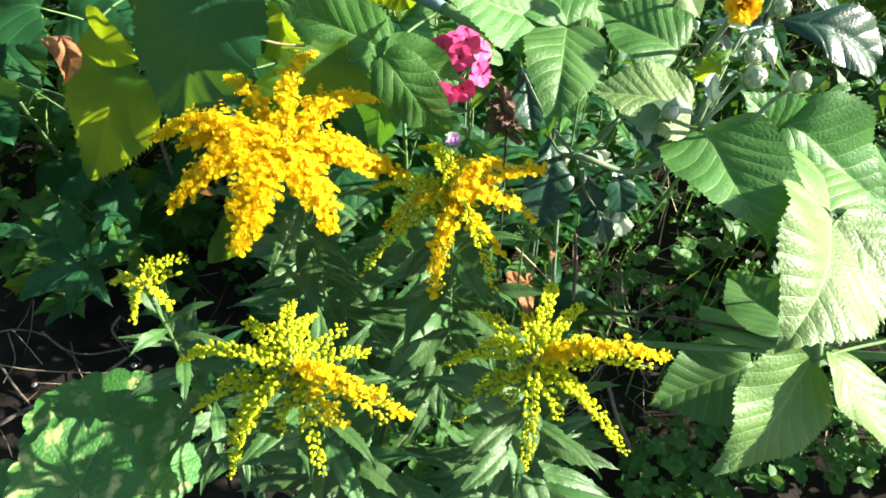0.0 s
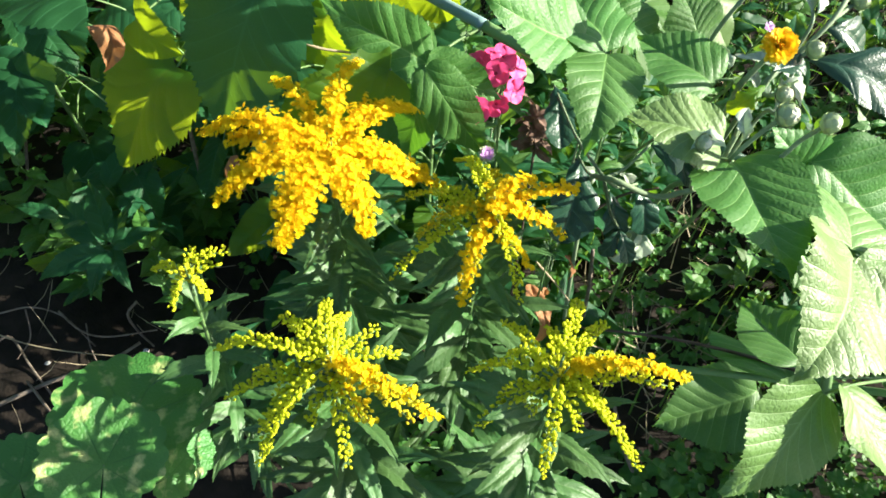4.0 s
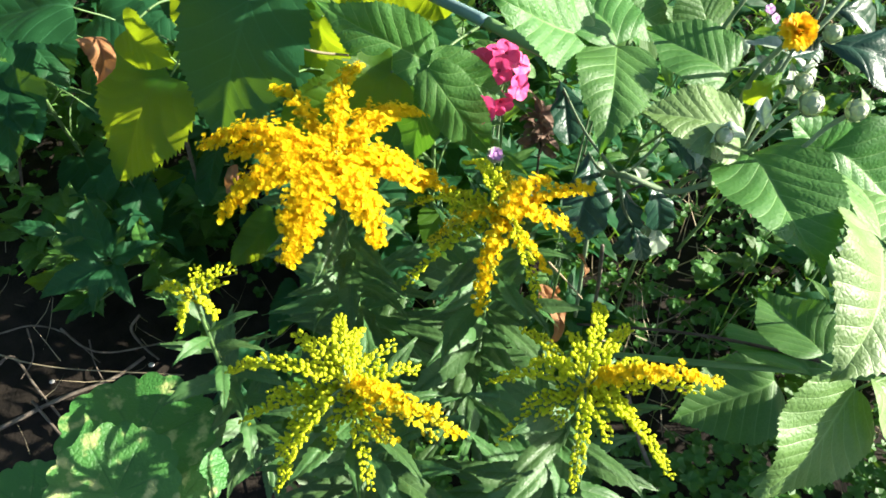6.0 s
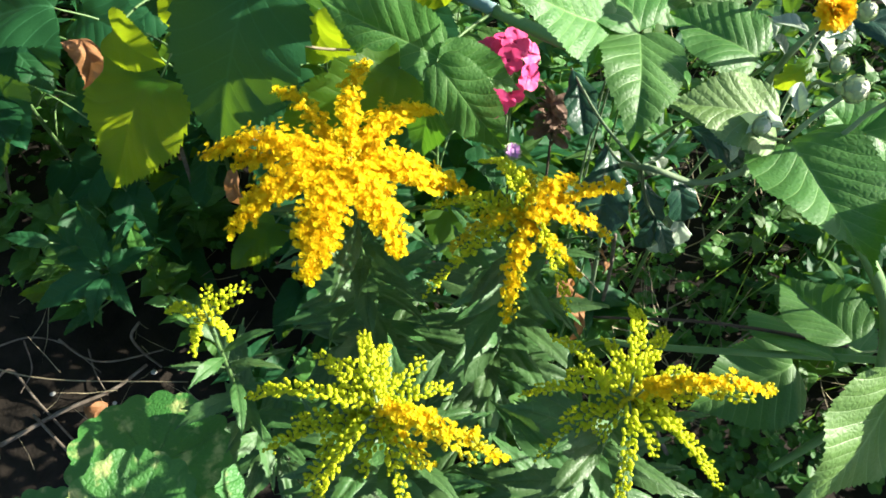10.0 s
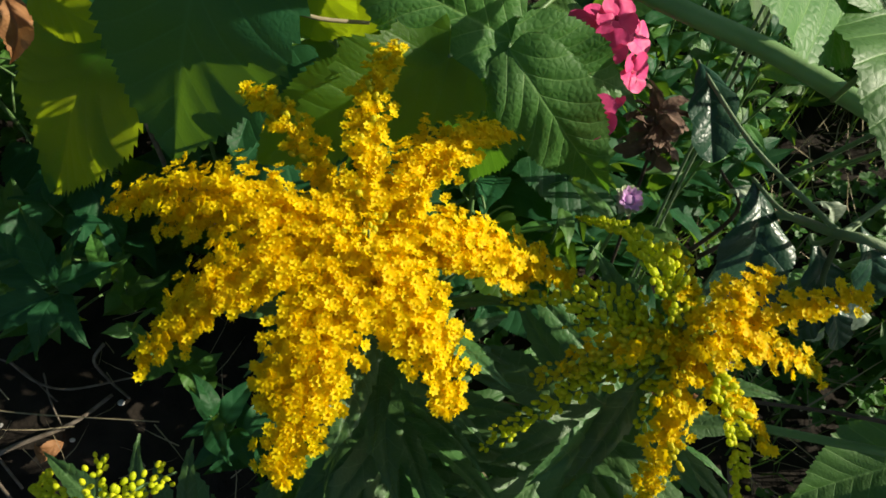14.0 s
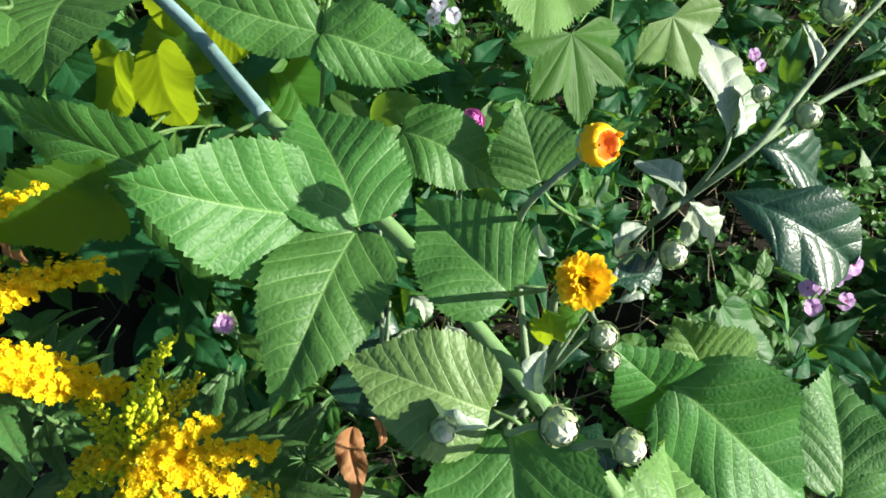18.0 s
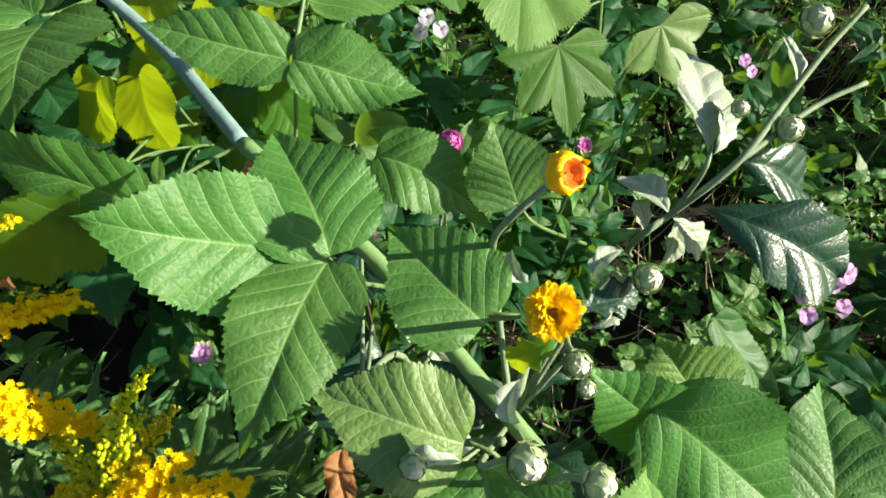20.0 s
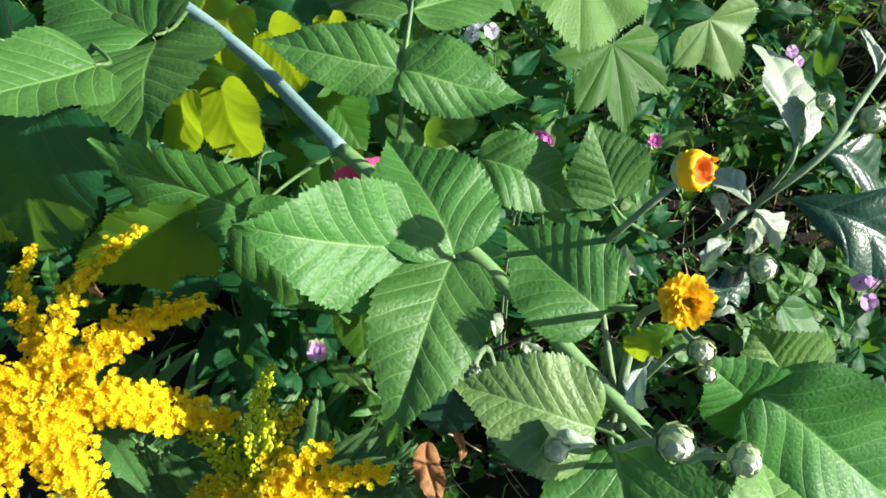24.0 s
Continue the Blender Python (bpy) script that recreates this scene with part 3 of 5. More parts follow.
goldenrod("goldenrod opening its first yellow florets above green buds", (-0.085, 0.235, 0.0), (-0.086, 0.184, 0.815),
    [((-0.102, 0.252, 0.770), 0.0), ((-0.134, 0.238, 0.770), 0.0), ((-0.182, 0.214, 0.755), 0.0), ((-0.166, 0.179, 0.750), 0.0), ((-0.137, 0.156, 0.750), 0.0), ((-0.135, 0.136, 0.740), 0.0),
     ((-0.071, 0.136, 0.750), 0.05), ((-0.011, 0.157, 0.791), 0.6), ((-0.059, 0.228, 0.780), 0.05), ((-0.041, 0.208, 0.780), 0.05), ((-0.087, 0.247, 0.760), 0.0), ((-0.057, 0.158, 0.770), 0.6), ((-0.029, 0.161, 0.775), 0.3), ((-0.052, 0.170, 0.810), 0.9)], 0.0074, 0.06, 33, 64)
goldenrod("goldenrod with yellow-green bud sprays just starting to flower", (0.085, 0.225, 0.0), (0.069, 0.195, 0.800),
    [((0.095, 0.281, 0.748), 0.0), ((0.116, 0.260, 0.750), 0.0), ((0.156, 0.192, 0.801), 0.75), ((0.148, 0.191, 0.790), 0.0), ((0.137, 0.154, 0.725), 0.0), ((0.064, 0.141, 0.740), 0.0),
     ((0.017, 0.176, 0.730), 0.0), ((0.010, 0.221, 0.730), 0.0), ((0.036, 0.266, 0.730), 0.0), ((0.106, 0.178, 0.770), 0.0), ((0.117, 0.201, 0.800), 0.8)], 0.0074, 0.06, 34, 60)
goldenrod("small goldenrod with short yellow bud sprays in shade", (-0.262, 0.315, 0.0), (-0.211, 0.264, 0.785),
    [((-0.181, 0.284, 0.785), 0.0), ((-0.256, 0.290, 0.740), 0.0), ((-0.227, 0.251, 0.745), 0.0), ((-0.216, 0.292, 0.775), 0.1), ((-0.194, 0.283, 0.765), 0.0), ((-0.204, 0.263, 0.745), 0.0)], 0.0056, 0.04, 35, 44, size=0.72)

# ---- raspberry ----
def rasp_mesh(base, tip, ratio, seed, fold=12, arch=0.05, cordate=0.12):
    d = far(base, tip)
    return blade_mesh("leaflet", d, d * ratio, "ovate", seed, fold, arch, 8, 30, 0.10, 0.0034, 0.085, cordate, cols=14)


bush = thing("raspberry_bush", "black raspberry bush with pale bloomed canes and toothed leaves", "raspberry bush", "", (0.25, 0.75, 0.0))


def stalk(points, r0=0.0018, r1=0.0012, mat=STEM, label=""):
    return tube("leaf_stalk", points, r0, r1, mat, bush, label)


def leaflet(holder, base, tip, ratio, seed, face=(0.15, -0.4, 0.9), mat=RASP, fold=14, arch=0.05, label=""):
    return leaf(holder, rasp_mesh(base, tip, ratio, seed, fold, arch), mat, base, tip, face, 0, "leaflet", label)


tube("cane", [(0.011, 0.594, 0.776), (-0.030, 0.636, 0.768), (-0.090, 0.696, 0.758), (-0.168, 0.752, 0.762), (-0.244, 0.784, 0.778)], 0.0066, 0.0062, CANE, bush, "pale blue-green bloomed cane")
tube("cane", [(0.48, 0.34, -0.02), (0.44, 0.31, 0.40), (0.36, 0.32, 0.64), (0.280, 0.375, 0.745), (0.251, 0.396, 0.757), (0.146, 0.496, 0.765), (0.106, 0.528, 0.770), (0.055, 0.561, 0.774), (0.011, 0.594, 0.776)], 0.0056, 0.0066, CANE_GREEN, bush, "smooth green lower cane")
tube("cane", [(0.486, 0.266, 0.630), (0.427, 0.345, 0.490), (0.314, 0.408, 0.380), (0.239, 0.450, 0.310), (0.178, 0.485, 0.250), (0.16, 0.55, 0.0)], 0.0046, 0.0048, CANE_GREEN, bush, "smooth pale green cane")
st = stalk([(0.134, 0.496, 0.765), (0.122, 0.472, 0.820), (0.112, 0.472, 0.844)])
leaflet(st, (0.09, 0.47, 0.854), (0.004, 0.444, 0.908), 0.72, 41, (-0.1, -0.5, 0.85), RASP, 12)
leaflet(st, (0.113, 0.472, 0.847), (0.064, 0.554, 0.852), 0.84, 42, (0.25, -0.35, 0.9), RASP, 12)
leaflet(st, (0.113, 0.469, 0.847), (0.086, 0.361, 0.838), 0.6, 43, (0.05, -0.5, 0.85), RASP, 14)
st = stalk([(0.174, 0.516, 0.670), (0.221, 0.459, 0.825), (0.198, 0.452, 0.839)])
leaflet(st, (0.203, 0.448, 0.835), (0.14, 0.494, 0.847), 0.88, 44, (0.2, -0.4, 0.9), RASP, 14)
st = stalk([(0.198, 0.389, 0.670), (0.219, 0.383, 0.800), (0.201, 0.389, 0.813)])
leaflet(st, (0.199, 0.383, 0.832), (0.12, 0.393, 0.848), 0.78, 45, (0.2, -0.4, 0.9), RASP_SUNLIT, 10)
leaflet(st, (0.211, 0.377, 0.819), (0.225, 0.256, 0.832), 0.72, 46, (0.05, -0.4, 0.9), RASP, 14)
st = stalk([(0.297, 0.644, 0.604), (0.237, 0.570, 0.746), (0.219, 0.571, 0.770)])
leaflet(st, (0.217, 0.548, 0.806), (0.191, 0.588, 0.838), 1.0, 47, (0.1, -0.5, 0.85), RASP, 6)
leaflet(st, (0.119, 0.567, 0.815), (0.198, 0.55, 0.793), 0.66, 48, (0.1, -0.3, 0.95), RASP, 10)
st = stalk([(0.044, 0.590, 0.756), (0.061, 0.583, 0.814), (0.066, 0.599, 0.868)])
leaflet(st, (0.064, 0.595, 0.868), (-0.025, 0.59, 0.888), 0.46, 49, (0.1, -0.5, 0.85), RASP, 10)
leaflet(st, (0.066, 0.594, 0.868), (0.15, 0.599, 0.846), 0.56, 50, (0.15, -0.45, 0.85), RASP, 10)
st2 = stalk([(0.066, 0.599, 0.868), (0.068, 0.630, 0.885), (0.069, 0.648, 0.893)])
leaflet(st2, (0.069, 0.632, 0.885), (0.124, 0.703, 0.838), .55, 51, (0.2, -0.3, 0.9))
leaflet(st2, (0.068, 0.630, 0.885), (-0.006, 0.728, 0.837), .55, 52, (-0.1, -0.3, 0.9))
st = stalk([(-0.168, 0.750, 0.760), (-0.120, 0.648, 0.837), (-0.122, 0.629, 0.849)])
leaflet(st, (-0.122, 0.628, 0.845), (-0.078, 0.519, 0.865), 0.86, 53, (0.0, -0.4, 0.9), RASP, 8)
leaflet(st, (-0.127, 0.629, 0.849), (-0.236, 0.688, 0.853), .8, 54, (0.0, -0.2, 0.95))
leaflet(st, (-0.125, 0.630, 0.849), (-0.149, 0.735, 0.838), .7, 55, (0.0, -0.2, 0.95))
st = stalk([(-0.232, 0.673, 0.817), (-0.129, 0.582, 0.873), (-0.125, 0.564, 0.885)])
leaflet(st, (-0.124, 0.565, 0.884), (-0.162, 0.483, 0.922), .72, 56, (0.0, -0.3, 0.95))
st = stalk([(0.011, 0.594, 0.776), (-0.020, 0.566, 0.774), (-0.046, 0.528, 0.776)])
leaflet(st, (-0.046, 0.528, 0.777), (-0.147, 0.548, 0.834), 0.58, 57, (-0.35, -0.6, 0.7), RASP, 12)
leaflet(st, (-0.046, 0.524, 0.780), (0.030, 0.525, 0.735), .62, 58, (-0.35, -0.6, 0.7), RASP, 4)
leaflet(st, (-0.047, 0.520, 0.778), (0.028, 0.485, 0.690), .46, 158, (-0.35, -0.6, 0.7), RASP, 4)
leaflet(st, (-0.049, 0.548, 0.760), (-0.065, 0.528, 0.630), .55, 59, (-0.35, -0.6, 0.7))
st = stalk([(0.513, 0.346, 0.520), (0.338, 0.309, 0.770), (0.295, 0.301, 0.807)])
leaflet(st, (0.293, 0.299, 0.807), (0.224, 0.192, 0.810), .92, 60, (0.05, -0.55, 0.85), RASP_SUNLIT, 16)
leaflet(st, (0.297, 0.299, 0.807), (0.354, 0.239, 0.770), .75, 61, (0.05, -0.4, 0.9), RASP_SUNLIT, 8)
leaflet(st, (0.294, 0.306, 0.807), (0.307, 0.398, 0.770), .7, 62, (0.2, -0.3, 0.9), RASP_SUNLIT)
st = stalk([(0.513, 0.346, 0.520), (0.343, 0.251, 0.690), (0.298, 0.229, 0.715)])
leaflet(st, (0.296, 0.229, 0.715), (0.221, 0.159, 0.660), .80, 63, (0.6, -0.25, 0.8), RASP_SUNLIT, 2)
leaflet(st, (0.316, 0.239, 0.710), (0.353, 0.145, 0.690), .6, 64, (0.6, 0.0, 0.8), RASP_SUNLIT, 4)
st = stalk([(0.586, 0.396, 0.420), (0.435, 0.354, 0.490), (0.386, 0.342, 0.530)])
leaflet(st, (0.385, 0.344, 0.540), (0.347, 0.443, 0.510), .8, 65, (0.1, -0.4, 0.9))
leaflet(st, (0.409, 0.350, 0.470), (0.378, 0.471, 0.370), .9, 66, (0.2, -0.5, 0.8))
leaflet(st, (0.464, 0.435, 0.270), (0.315, 0.381, 0.220), .8, 67, (0.1, -0.5, 0.85))
st = stalk([(0.601, 0.472, 0.470), (0.420, 0.440, 0.640), (0.314, 0.436, 0.764)])
leaflet(st, (0.314, 0.436, 0.765), (0.432, 0.393, 0.7), 0.66, 68, (0.05, -0.5, 0.85), RASP, 12)
leaflet(st, (0.368, 0.46, 0.704), (0.324, 0.494, 0.746), 1.15, 69, (0.0, -0.5, 0.85), RASP_SUNLIT, 16)
leaflet(st, (0.326, 0.430, 0.738), (0.268, 0.448, 0.798), .72, 74, (0.0, -0.55, 0.85), RASP, 12)
st = stalk([(0.667, 0.504, 0.370), (0.527, 0.550, 0.470), (0.476, 0.583, 0.490)])
leaflet(st, (0.450, 0.622, 0.520), (0.545, 0.560, 0.430), .40, 70, (0.3, -0.4, 0.85), HERB, 16)

st = stalk([(0.593, 0.424, 0.386), (0.453, 0.394, 0.658), (0.447, 0.401, 0.696)])
leaflet(st, (0.47, 0.405, 0.66), (0.476, 0.512, 0.662), 0.8, 71, (0.0, -0.4, 0.9), RASP, 14)
leaflet(st, (0.451, 0.397, 0.696), (0.526, 0.380, 0.678), .7, 72, (0.2, -0.3, 0.9), RASP, 10)
leaflet(st, (0.449, 0.398, 0.686), (0.468, 0.344, 0.663), .6, 73, (0.2, -0.3, 0.9), RASP, 10)

# unseen bush, added beyond the right edge to shade the bed
bush = thing("raspberry_bush", "unseen black raspberry bush added to shade the bed", "raspberry bush", "", (0.86, 0.50, 0.0))
tube("cane", [(0.82, 0.36, -0.02), (0.84, 0.36, 0.35), (0.84, 0.34, 0.60), (0.80, 0.30, 0.72)], 0.0055, 0.004, CANE_GREEN, bush)
tube("cane", [(0.88, 0.50, -0.02), (0.92, 0.56, 0.40), (0.92, 0.58, 0.70), (0.88, 0.60, 0.78)], 0.0055, 0.004, CANE_GREEN, bush)
tube("cane", [(0.84, 0.30, -0.02), (0.86, 0.26, 0.35), (0.86, 0.26, 0.70)], 0.005, 0.004, CANE_GREEN, bush)
rb = np.random.RandomState(21)
for k in range(30):
    a = k * 2.4
    c = Vector(((0.84, 0.36), (0.92, 0.54), (0.86, 0.26))[k % 3] + (0.22 + 0.0165 * k,))
    hub = c + Vector((math.cos(a) * 0.07, math.sin(a) * 0.09, 0.02))
    st = stalk([tuple(c), tuple((c + hub) / 2 + Vector((0, 0, 0.02))), tuple(hub)])
    for w in (-1.0, 0.0, 1.0):
        way = Vector((math.cos(a + w), math.sin(a + w), -0.45 + rb.normal() * 0.2))
        leaflet(st, tuple(hub + way * 0.006), tuple(hub + way * rb.uniform(0.09, 0.12)), .7, 800 + k * 3 + int(w), (0.5 + rb.normal() * 0.2, rb.normal() * 0.2, 0.8))

# ---- broad leaf plants at the back ----
def broad(plant, base, tip, ratio, seed, mat=HEART, face=(0.0, -0.75, 0.65), fold=6, arch=0.06, cordate=0.28, bite=0.12, lobes=0, depth=0.0, label="", stalk_to=None, smooth_=0.0042, shape="heart"):
    d = far(base, tip)
    mesh = blade_mesh("leaf", d, d * ratio, shape, seed, fold, arch, 6, 25, bite, smooth_, 0.09, cordate, lobes, depth, cols=12)
    ob = leaf(plant, mesh, mat, base, tip, face, 0, "leaf", label)
    if stalk_to is not None:
        b, g = Vector(base), Vector(stalk_to)
        tube("leaf_stalk", [tuple(b), tuple((b + g) / 2 + Vector((0, 0, 0.03))), tuple(g)], 0.0014, 0.002, STEM, plant)
    return ob


mallow = thing("broadleaf_plant", "tall broad-leaved plant with heart-shaped leaves, dark in shade and yellow-green backlit", "broadleaf plant", "", (-0.36, 0.86, 0.0))
AX = (-0.36, 0.86)
tube("stem", [(-0.36, 0.86, -0.02), (-0.37, 0.85, 0.4), (-0.34, 0.80, 0.80), (-0.30, 0.76, 1.0)], 0.007, 0.004, STEM, mallow)
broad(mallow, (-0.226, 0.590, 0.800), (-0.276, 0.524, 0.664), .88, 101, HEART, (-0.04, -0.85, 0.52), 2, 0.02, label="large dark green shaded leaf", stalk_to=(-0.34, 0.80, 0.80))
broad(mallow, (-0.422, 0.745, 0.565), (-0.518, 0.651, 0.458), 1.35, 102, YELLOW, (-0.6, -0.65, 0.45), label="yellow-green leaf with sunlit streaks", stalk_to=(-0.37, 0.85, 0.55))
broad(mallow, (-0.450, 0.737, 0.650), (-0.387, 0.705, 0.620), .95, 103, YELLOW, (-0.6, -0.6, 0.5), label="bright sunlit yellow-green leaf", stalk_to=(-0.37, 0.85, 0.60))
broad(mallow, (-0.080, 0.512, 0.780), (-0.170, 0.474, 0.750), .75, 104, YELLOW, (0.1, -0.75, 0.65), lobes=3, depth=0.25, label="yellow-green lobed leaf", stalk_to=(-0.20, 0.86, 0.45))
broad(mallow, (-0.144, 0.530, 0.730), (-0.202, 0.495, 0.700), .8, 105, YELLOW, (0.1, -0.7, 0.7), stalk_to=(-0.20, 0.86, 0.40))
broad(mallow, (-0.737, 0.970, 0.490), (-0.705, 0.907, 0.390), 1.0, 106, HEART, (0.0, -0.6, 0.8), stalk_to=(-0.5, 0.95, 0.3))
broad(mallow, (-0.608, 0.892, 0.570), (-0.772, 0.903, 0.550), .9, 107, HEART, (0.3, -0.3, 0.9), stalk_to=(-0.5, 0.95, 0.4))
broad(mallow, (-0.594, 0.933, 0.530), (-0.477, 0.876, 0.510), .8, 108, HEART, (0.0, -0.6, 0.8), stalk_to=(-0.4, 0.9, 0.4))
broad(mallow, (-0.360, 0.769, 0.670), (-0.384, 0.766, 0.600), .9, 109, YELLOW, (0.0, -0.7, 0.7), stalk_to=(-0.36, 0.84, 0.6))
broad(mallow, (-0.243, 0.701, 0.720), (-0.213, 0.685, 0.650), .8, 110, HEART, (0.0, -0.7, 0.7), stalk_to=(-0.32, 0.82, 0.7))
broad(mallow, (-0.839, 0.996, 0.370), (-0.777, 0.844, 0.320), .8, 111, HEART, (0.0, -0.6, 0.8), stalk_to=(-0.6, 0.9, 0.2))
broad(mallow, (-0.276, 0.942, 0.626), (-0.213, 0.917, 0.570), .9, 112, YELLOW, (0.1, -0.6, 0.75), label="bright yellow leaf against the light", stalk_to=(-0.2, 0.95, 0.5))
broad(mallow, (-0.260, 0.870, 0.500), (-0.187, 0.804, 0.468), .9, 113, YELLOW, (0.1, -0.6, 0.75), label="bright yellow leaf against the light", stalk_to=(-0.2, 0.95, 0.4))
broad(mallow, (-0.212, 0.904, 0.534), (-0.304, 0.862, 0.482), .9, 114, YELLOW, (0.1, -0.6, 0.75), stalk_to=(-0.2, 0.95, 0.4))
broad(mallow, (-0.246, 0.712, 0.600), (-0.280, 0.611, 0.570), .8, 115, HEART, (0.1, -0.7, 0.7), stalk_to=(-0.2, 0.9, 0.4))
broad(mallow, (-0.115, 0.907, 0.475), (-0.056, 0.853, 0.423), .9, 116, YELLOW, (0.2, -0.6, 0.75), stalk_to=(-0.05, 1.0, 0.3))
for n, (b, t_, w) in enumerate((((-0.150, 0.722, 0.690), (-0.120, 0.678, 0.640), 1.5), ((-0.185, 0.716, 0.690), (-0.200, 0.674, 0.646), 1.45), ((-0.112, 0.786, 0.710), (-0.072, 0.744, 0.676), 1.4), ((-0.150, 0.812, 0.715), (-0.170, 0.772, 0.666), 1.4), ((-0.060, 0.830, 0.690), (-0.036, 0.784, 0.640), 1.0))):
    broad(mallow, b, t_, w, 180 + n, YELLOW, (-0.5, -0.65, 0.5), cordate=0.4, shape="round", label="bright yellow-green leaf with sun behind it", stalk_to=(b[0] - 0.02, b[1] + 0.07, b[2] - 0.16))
broad(mallow, (-0.105, 0.628, 0.630), (-0.067, 0.581, 0.570), .7, 117, HEART, (0.1, -0.7, 0.7), stalk_to=(-0.2, 0.86, 0.40))
broad(mallow, (-0.262, 0.689, 0.490), (-0.209, 0.556, 0.440), .75, 118, HEART, (0.2, -0.6, 0.75), stalk_to=(-0.22, 0.86, 0.40))
broad(mallow, (-0.154, 0.664, 0.470), (-0.089, 0.608, 0.410), .8, 119, HEART, (0.2, -0.6, 0.75), stalk_to=(-0.22, 0.86, 0.40))
tube("dry_stalk", [(-0.195, 0.610, 0.730), (-0.172, 0.612, 0.720), (-0.140, 0.620, 0.710)], 0.0018, 0.0014, STRAW, mallow, "broken straw-coloured stalk")

def broad_plant(foot, height, n, size, seed):
    """A plain stem with broad heart-shaped leaves on spreading stalks."""
    rnd = np.random.RandomState(seed)
    plant = thing("broadleaf_plant", "leafy plant with broad dark heart-shaped leaves", "broadleaf plant", "broad-leaved plants", foot)
    foot = Vector(foot)
    tube("stem", [tuple(foot - Vector((0, 0, 0.02))), tuple(foot + Vector((rnd.normal() * 0.02, rnd.normal() * 0.02, height * 0.5))), tuple(foot + Vector((0, 0, height)))], 0.005, 0.003, STEM, plant)
    for k in range(n):
        s = 0.25 + 0.75 * k / max(n - 1, 1)
        at = foot + Vector((0, 0, height * s))
        a = k * 2.4 + seed
        out = Vector((math.cos(a), math.sin(a), 0.3))
        b = at + out * size * rnd.uniform(0.5, 0.9)
        tip = b + Vector((math.cos(a), math.sin(a) - 0.25, -0.55 + rnd.normal() * 0.2)) * size * rnd.uniform(0.8, 1.15)
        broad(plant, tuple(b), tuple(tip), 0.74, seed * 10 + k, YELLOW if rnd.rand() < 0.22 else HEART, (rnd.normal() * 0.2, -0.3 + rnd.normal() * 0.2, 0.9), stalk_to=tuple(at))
    return plant


# some stand hidden among other plants, added to shade the ground on the left
for n, (x, y, h, k, size) in enumerate(((-0.10, 1.06, 0.62, 11, 0.10), (-0.50, 1.16, 0.62, 11, 0.11), (-0.84, 1.02, 0.50, 10, 0.11), (-1.15, 0.92, 0.45, 9, 0.10), (-0.72, 1.45, 0.55, 10, 0.11), (-0.25, 1.50, 0.50, 9, 0.10), (-1.10, 1.35, 0.5, 9, 0.11), (-0.22, 0.90, 0.46, 11, 0.085), (-0.44, 0.92, 0.34, 8, 0.085), (-0.66, 0.86, 0.24, 7, 0.07), (-0.05, 0.71, 0.50, 12, 0.085), (-0.27, 0.71, 0.32, 8, 0.075), (-0.02, 0.84, 0.30, 8, 0.08))):
    broad_plant((x, y, 0.0), h, k, size, 41 + n)


# ---- unseen hedge beside and behind the bed, added to close off sky light ----
def hedge(label, foot, away, n, seed):
    """A dense leafy hedge of many small leaves over a few stems, from foot to away."""
    rnd = np.random.RandomState(seed)
    a, b = np.array(foot, float), np.array(away, float)
    row = thing("hedge", label, "hedge", "garden hedges", foot)
    side = np.cross((b - a) / np.linalg.norm(b - a), (0, 0, 1.0))
    for k in range(7):
        c = a + (b - a) * (k + 0.5) / 7
        tube("stem", [tuple(c - np.array([0, 0, 0.02])), tuple(c + np.array([0.03, 0.02, 0.8])), tuple(c + side * 0.05 + np.array([0, 0, 1.5]))], 0.016, 0.006, DARK_TWIG, row)
    poses = []
    for k in range(n):
        c = a + (b - a) * rnd.rand() + side * rnd.normal() * 0.14 + np.array([0, 0, 0.08 + 1.65 * rnd.rand() + 0.1 * math.sin(k)])
        m = spin(rnd.normal(size=3) + np.array([0, 0, 0.6]), rnd, rnd.uniform(0.03, 0.055))
        m[:3, 3] = c
        poses.append(m)
    crown = link("crown", many("crown", [(0, -1, 0), (0.45, -0.3, 0.08), (0.4, 0.4, 0.06), (0, 1, -0.1), (-0.4, 0.4, 0.06), (-0.45, -0.3, 0.08)], [(0, 1, 2, 3), (0, 3, 4, 5)], poses), HEDGE)
    return tagged(under(crown, row), kind="stuff")


hedge("unseen dense dark green leafy hedge added along the bed to block sky light", (-1.75, -0.6, 0.0), (-1.65, 2.7, 0.0), 7000, 3)
hedge("unseen dense dark green leafy hedge added behind the bed to block sky light", (-1.6, 2.9, 0.0), (1.6, 3.1, 0.0), 7000, 4)

# ---- lobed vine behind the raspberry ----
vine = thing("lobed_vine", "trailing vine with pale green lobed leaves", "vine", "", (0.42, 1.32, 0.0))
tube("stem", [(0.42, 1.32, -0.02), (0.36, 1.2, 0.30), (0.30, 1.12, 0.62), (0.22, 1.10, 0.75)], 0.006, 0.003, STEM, vine)


def fan(plant, base, tip, seed, mat, face=(0.1, -0.5, 0.85), lobes=5, depth=0.35, teeth=45, bite=0.06, open_deg=150, cup=0.1, wave=0.06, name="leaf", label="", stalk_to=None, scallop=False):
    d = far(base, tip)
    ob = leaf(plant, fan_mesh(name, d, seed, lobes, depth, teeth, bite, open_deg, cup, wave, 12, scallop), mat, base, tip, face, 0, name, label)
    if stalk_to is not None:
        b, g = Vector(base), Vector(stalk_to)
        tube("leaf_stalk", [tuple(b), tuple((b + g) / 2 + Vector((0, 0, 0.02))), tuple(g)], 0.0014, 0.002, STEM, plant)
    return ob


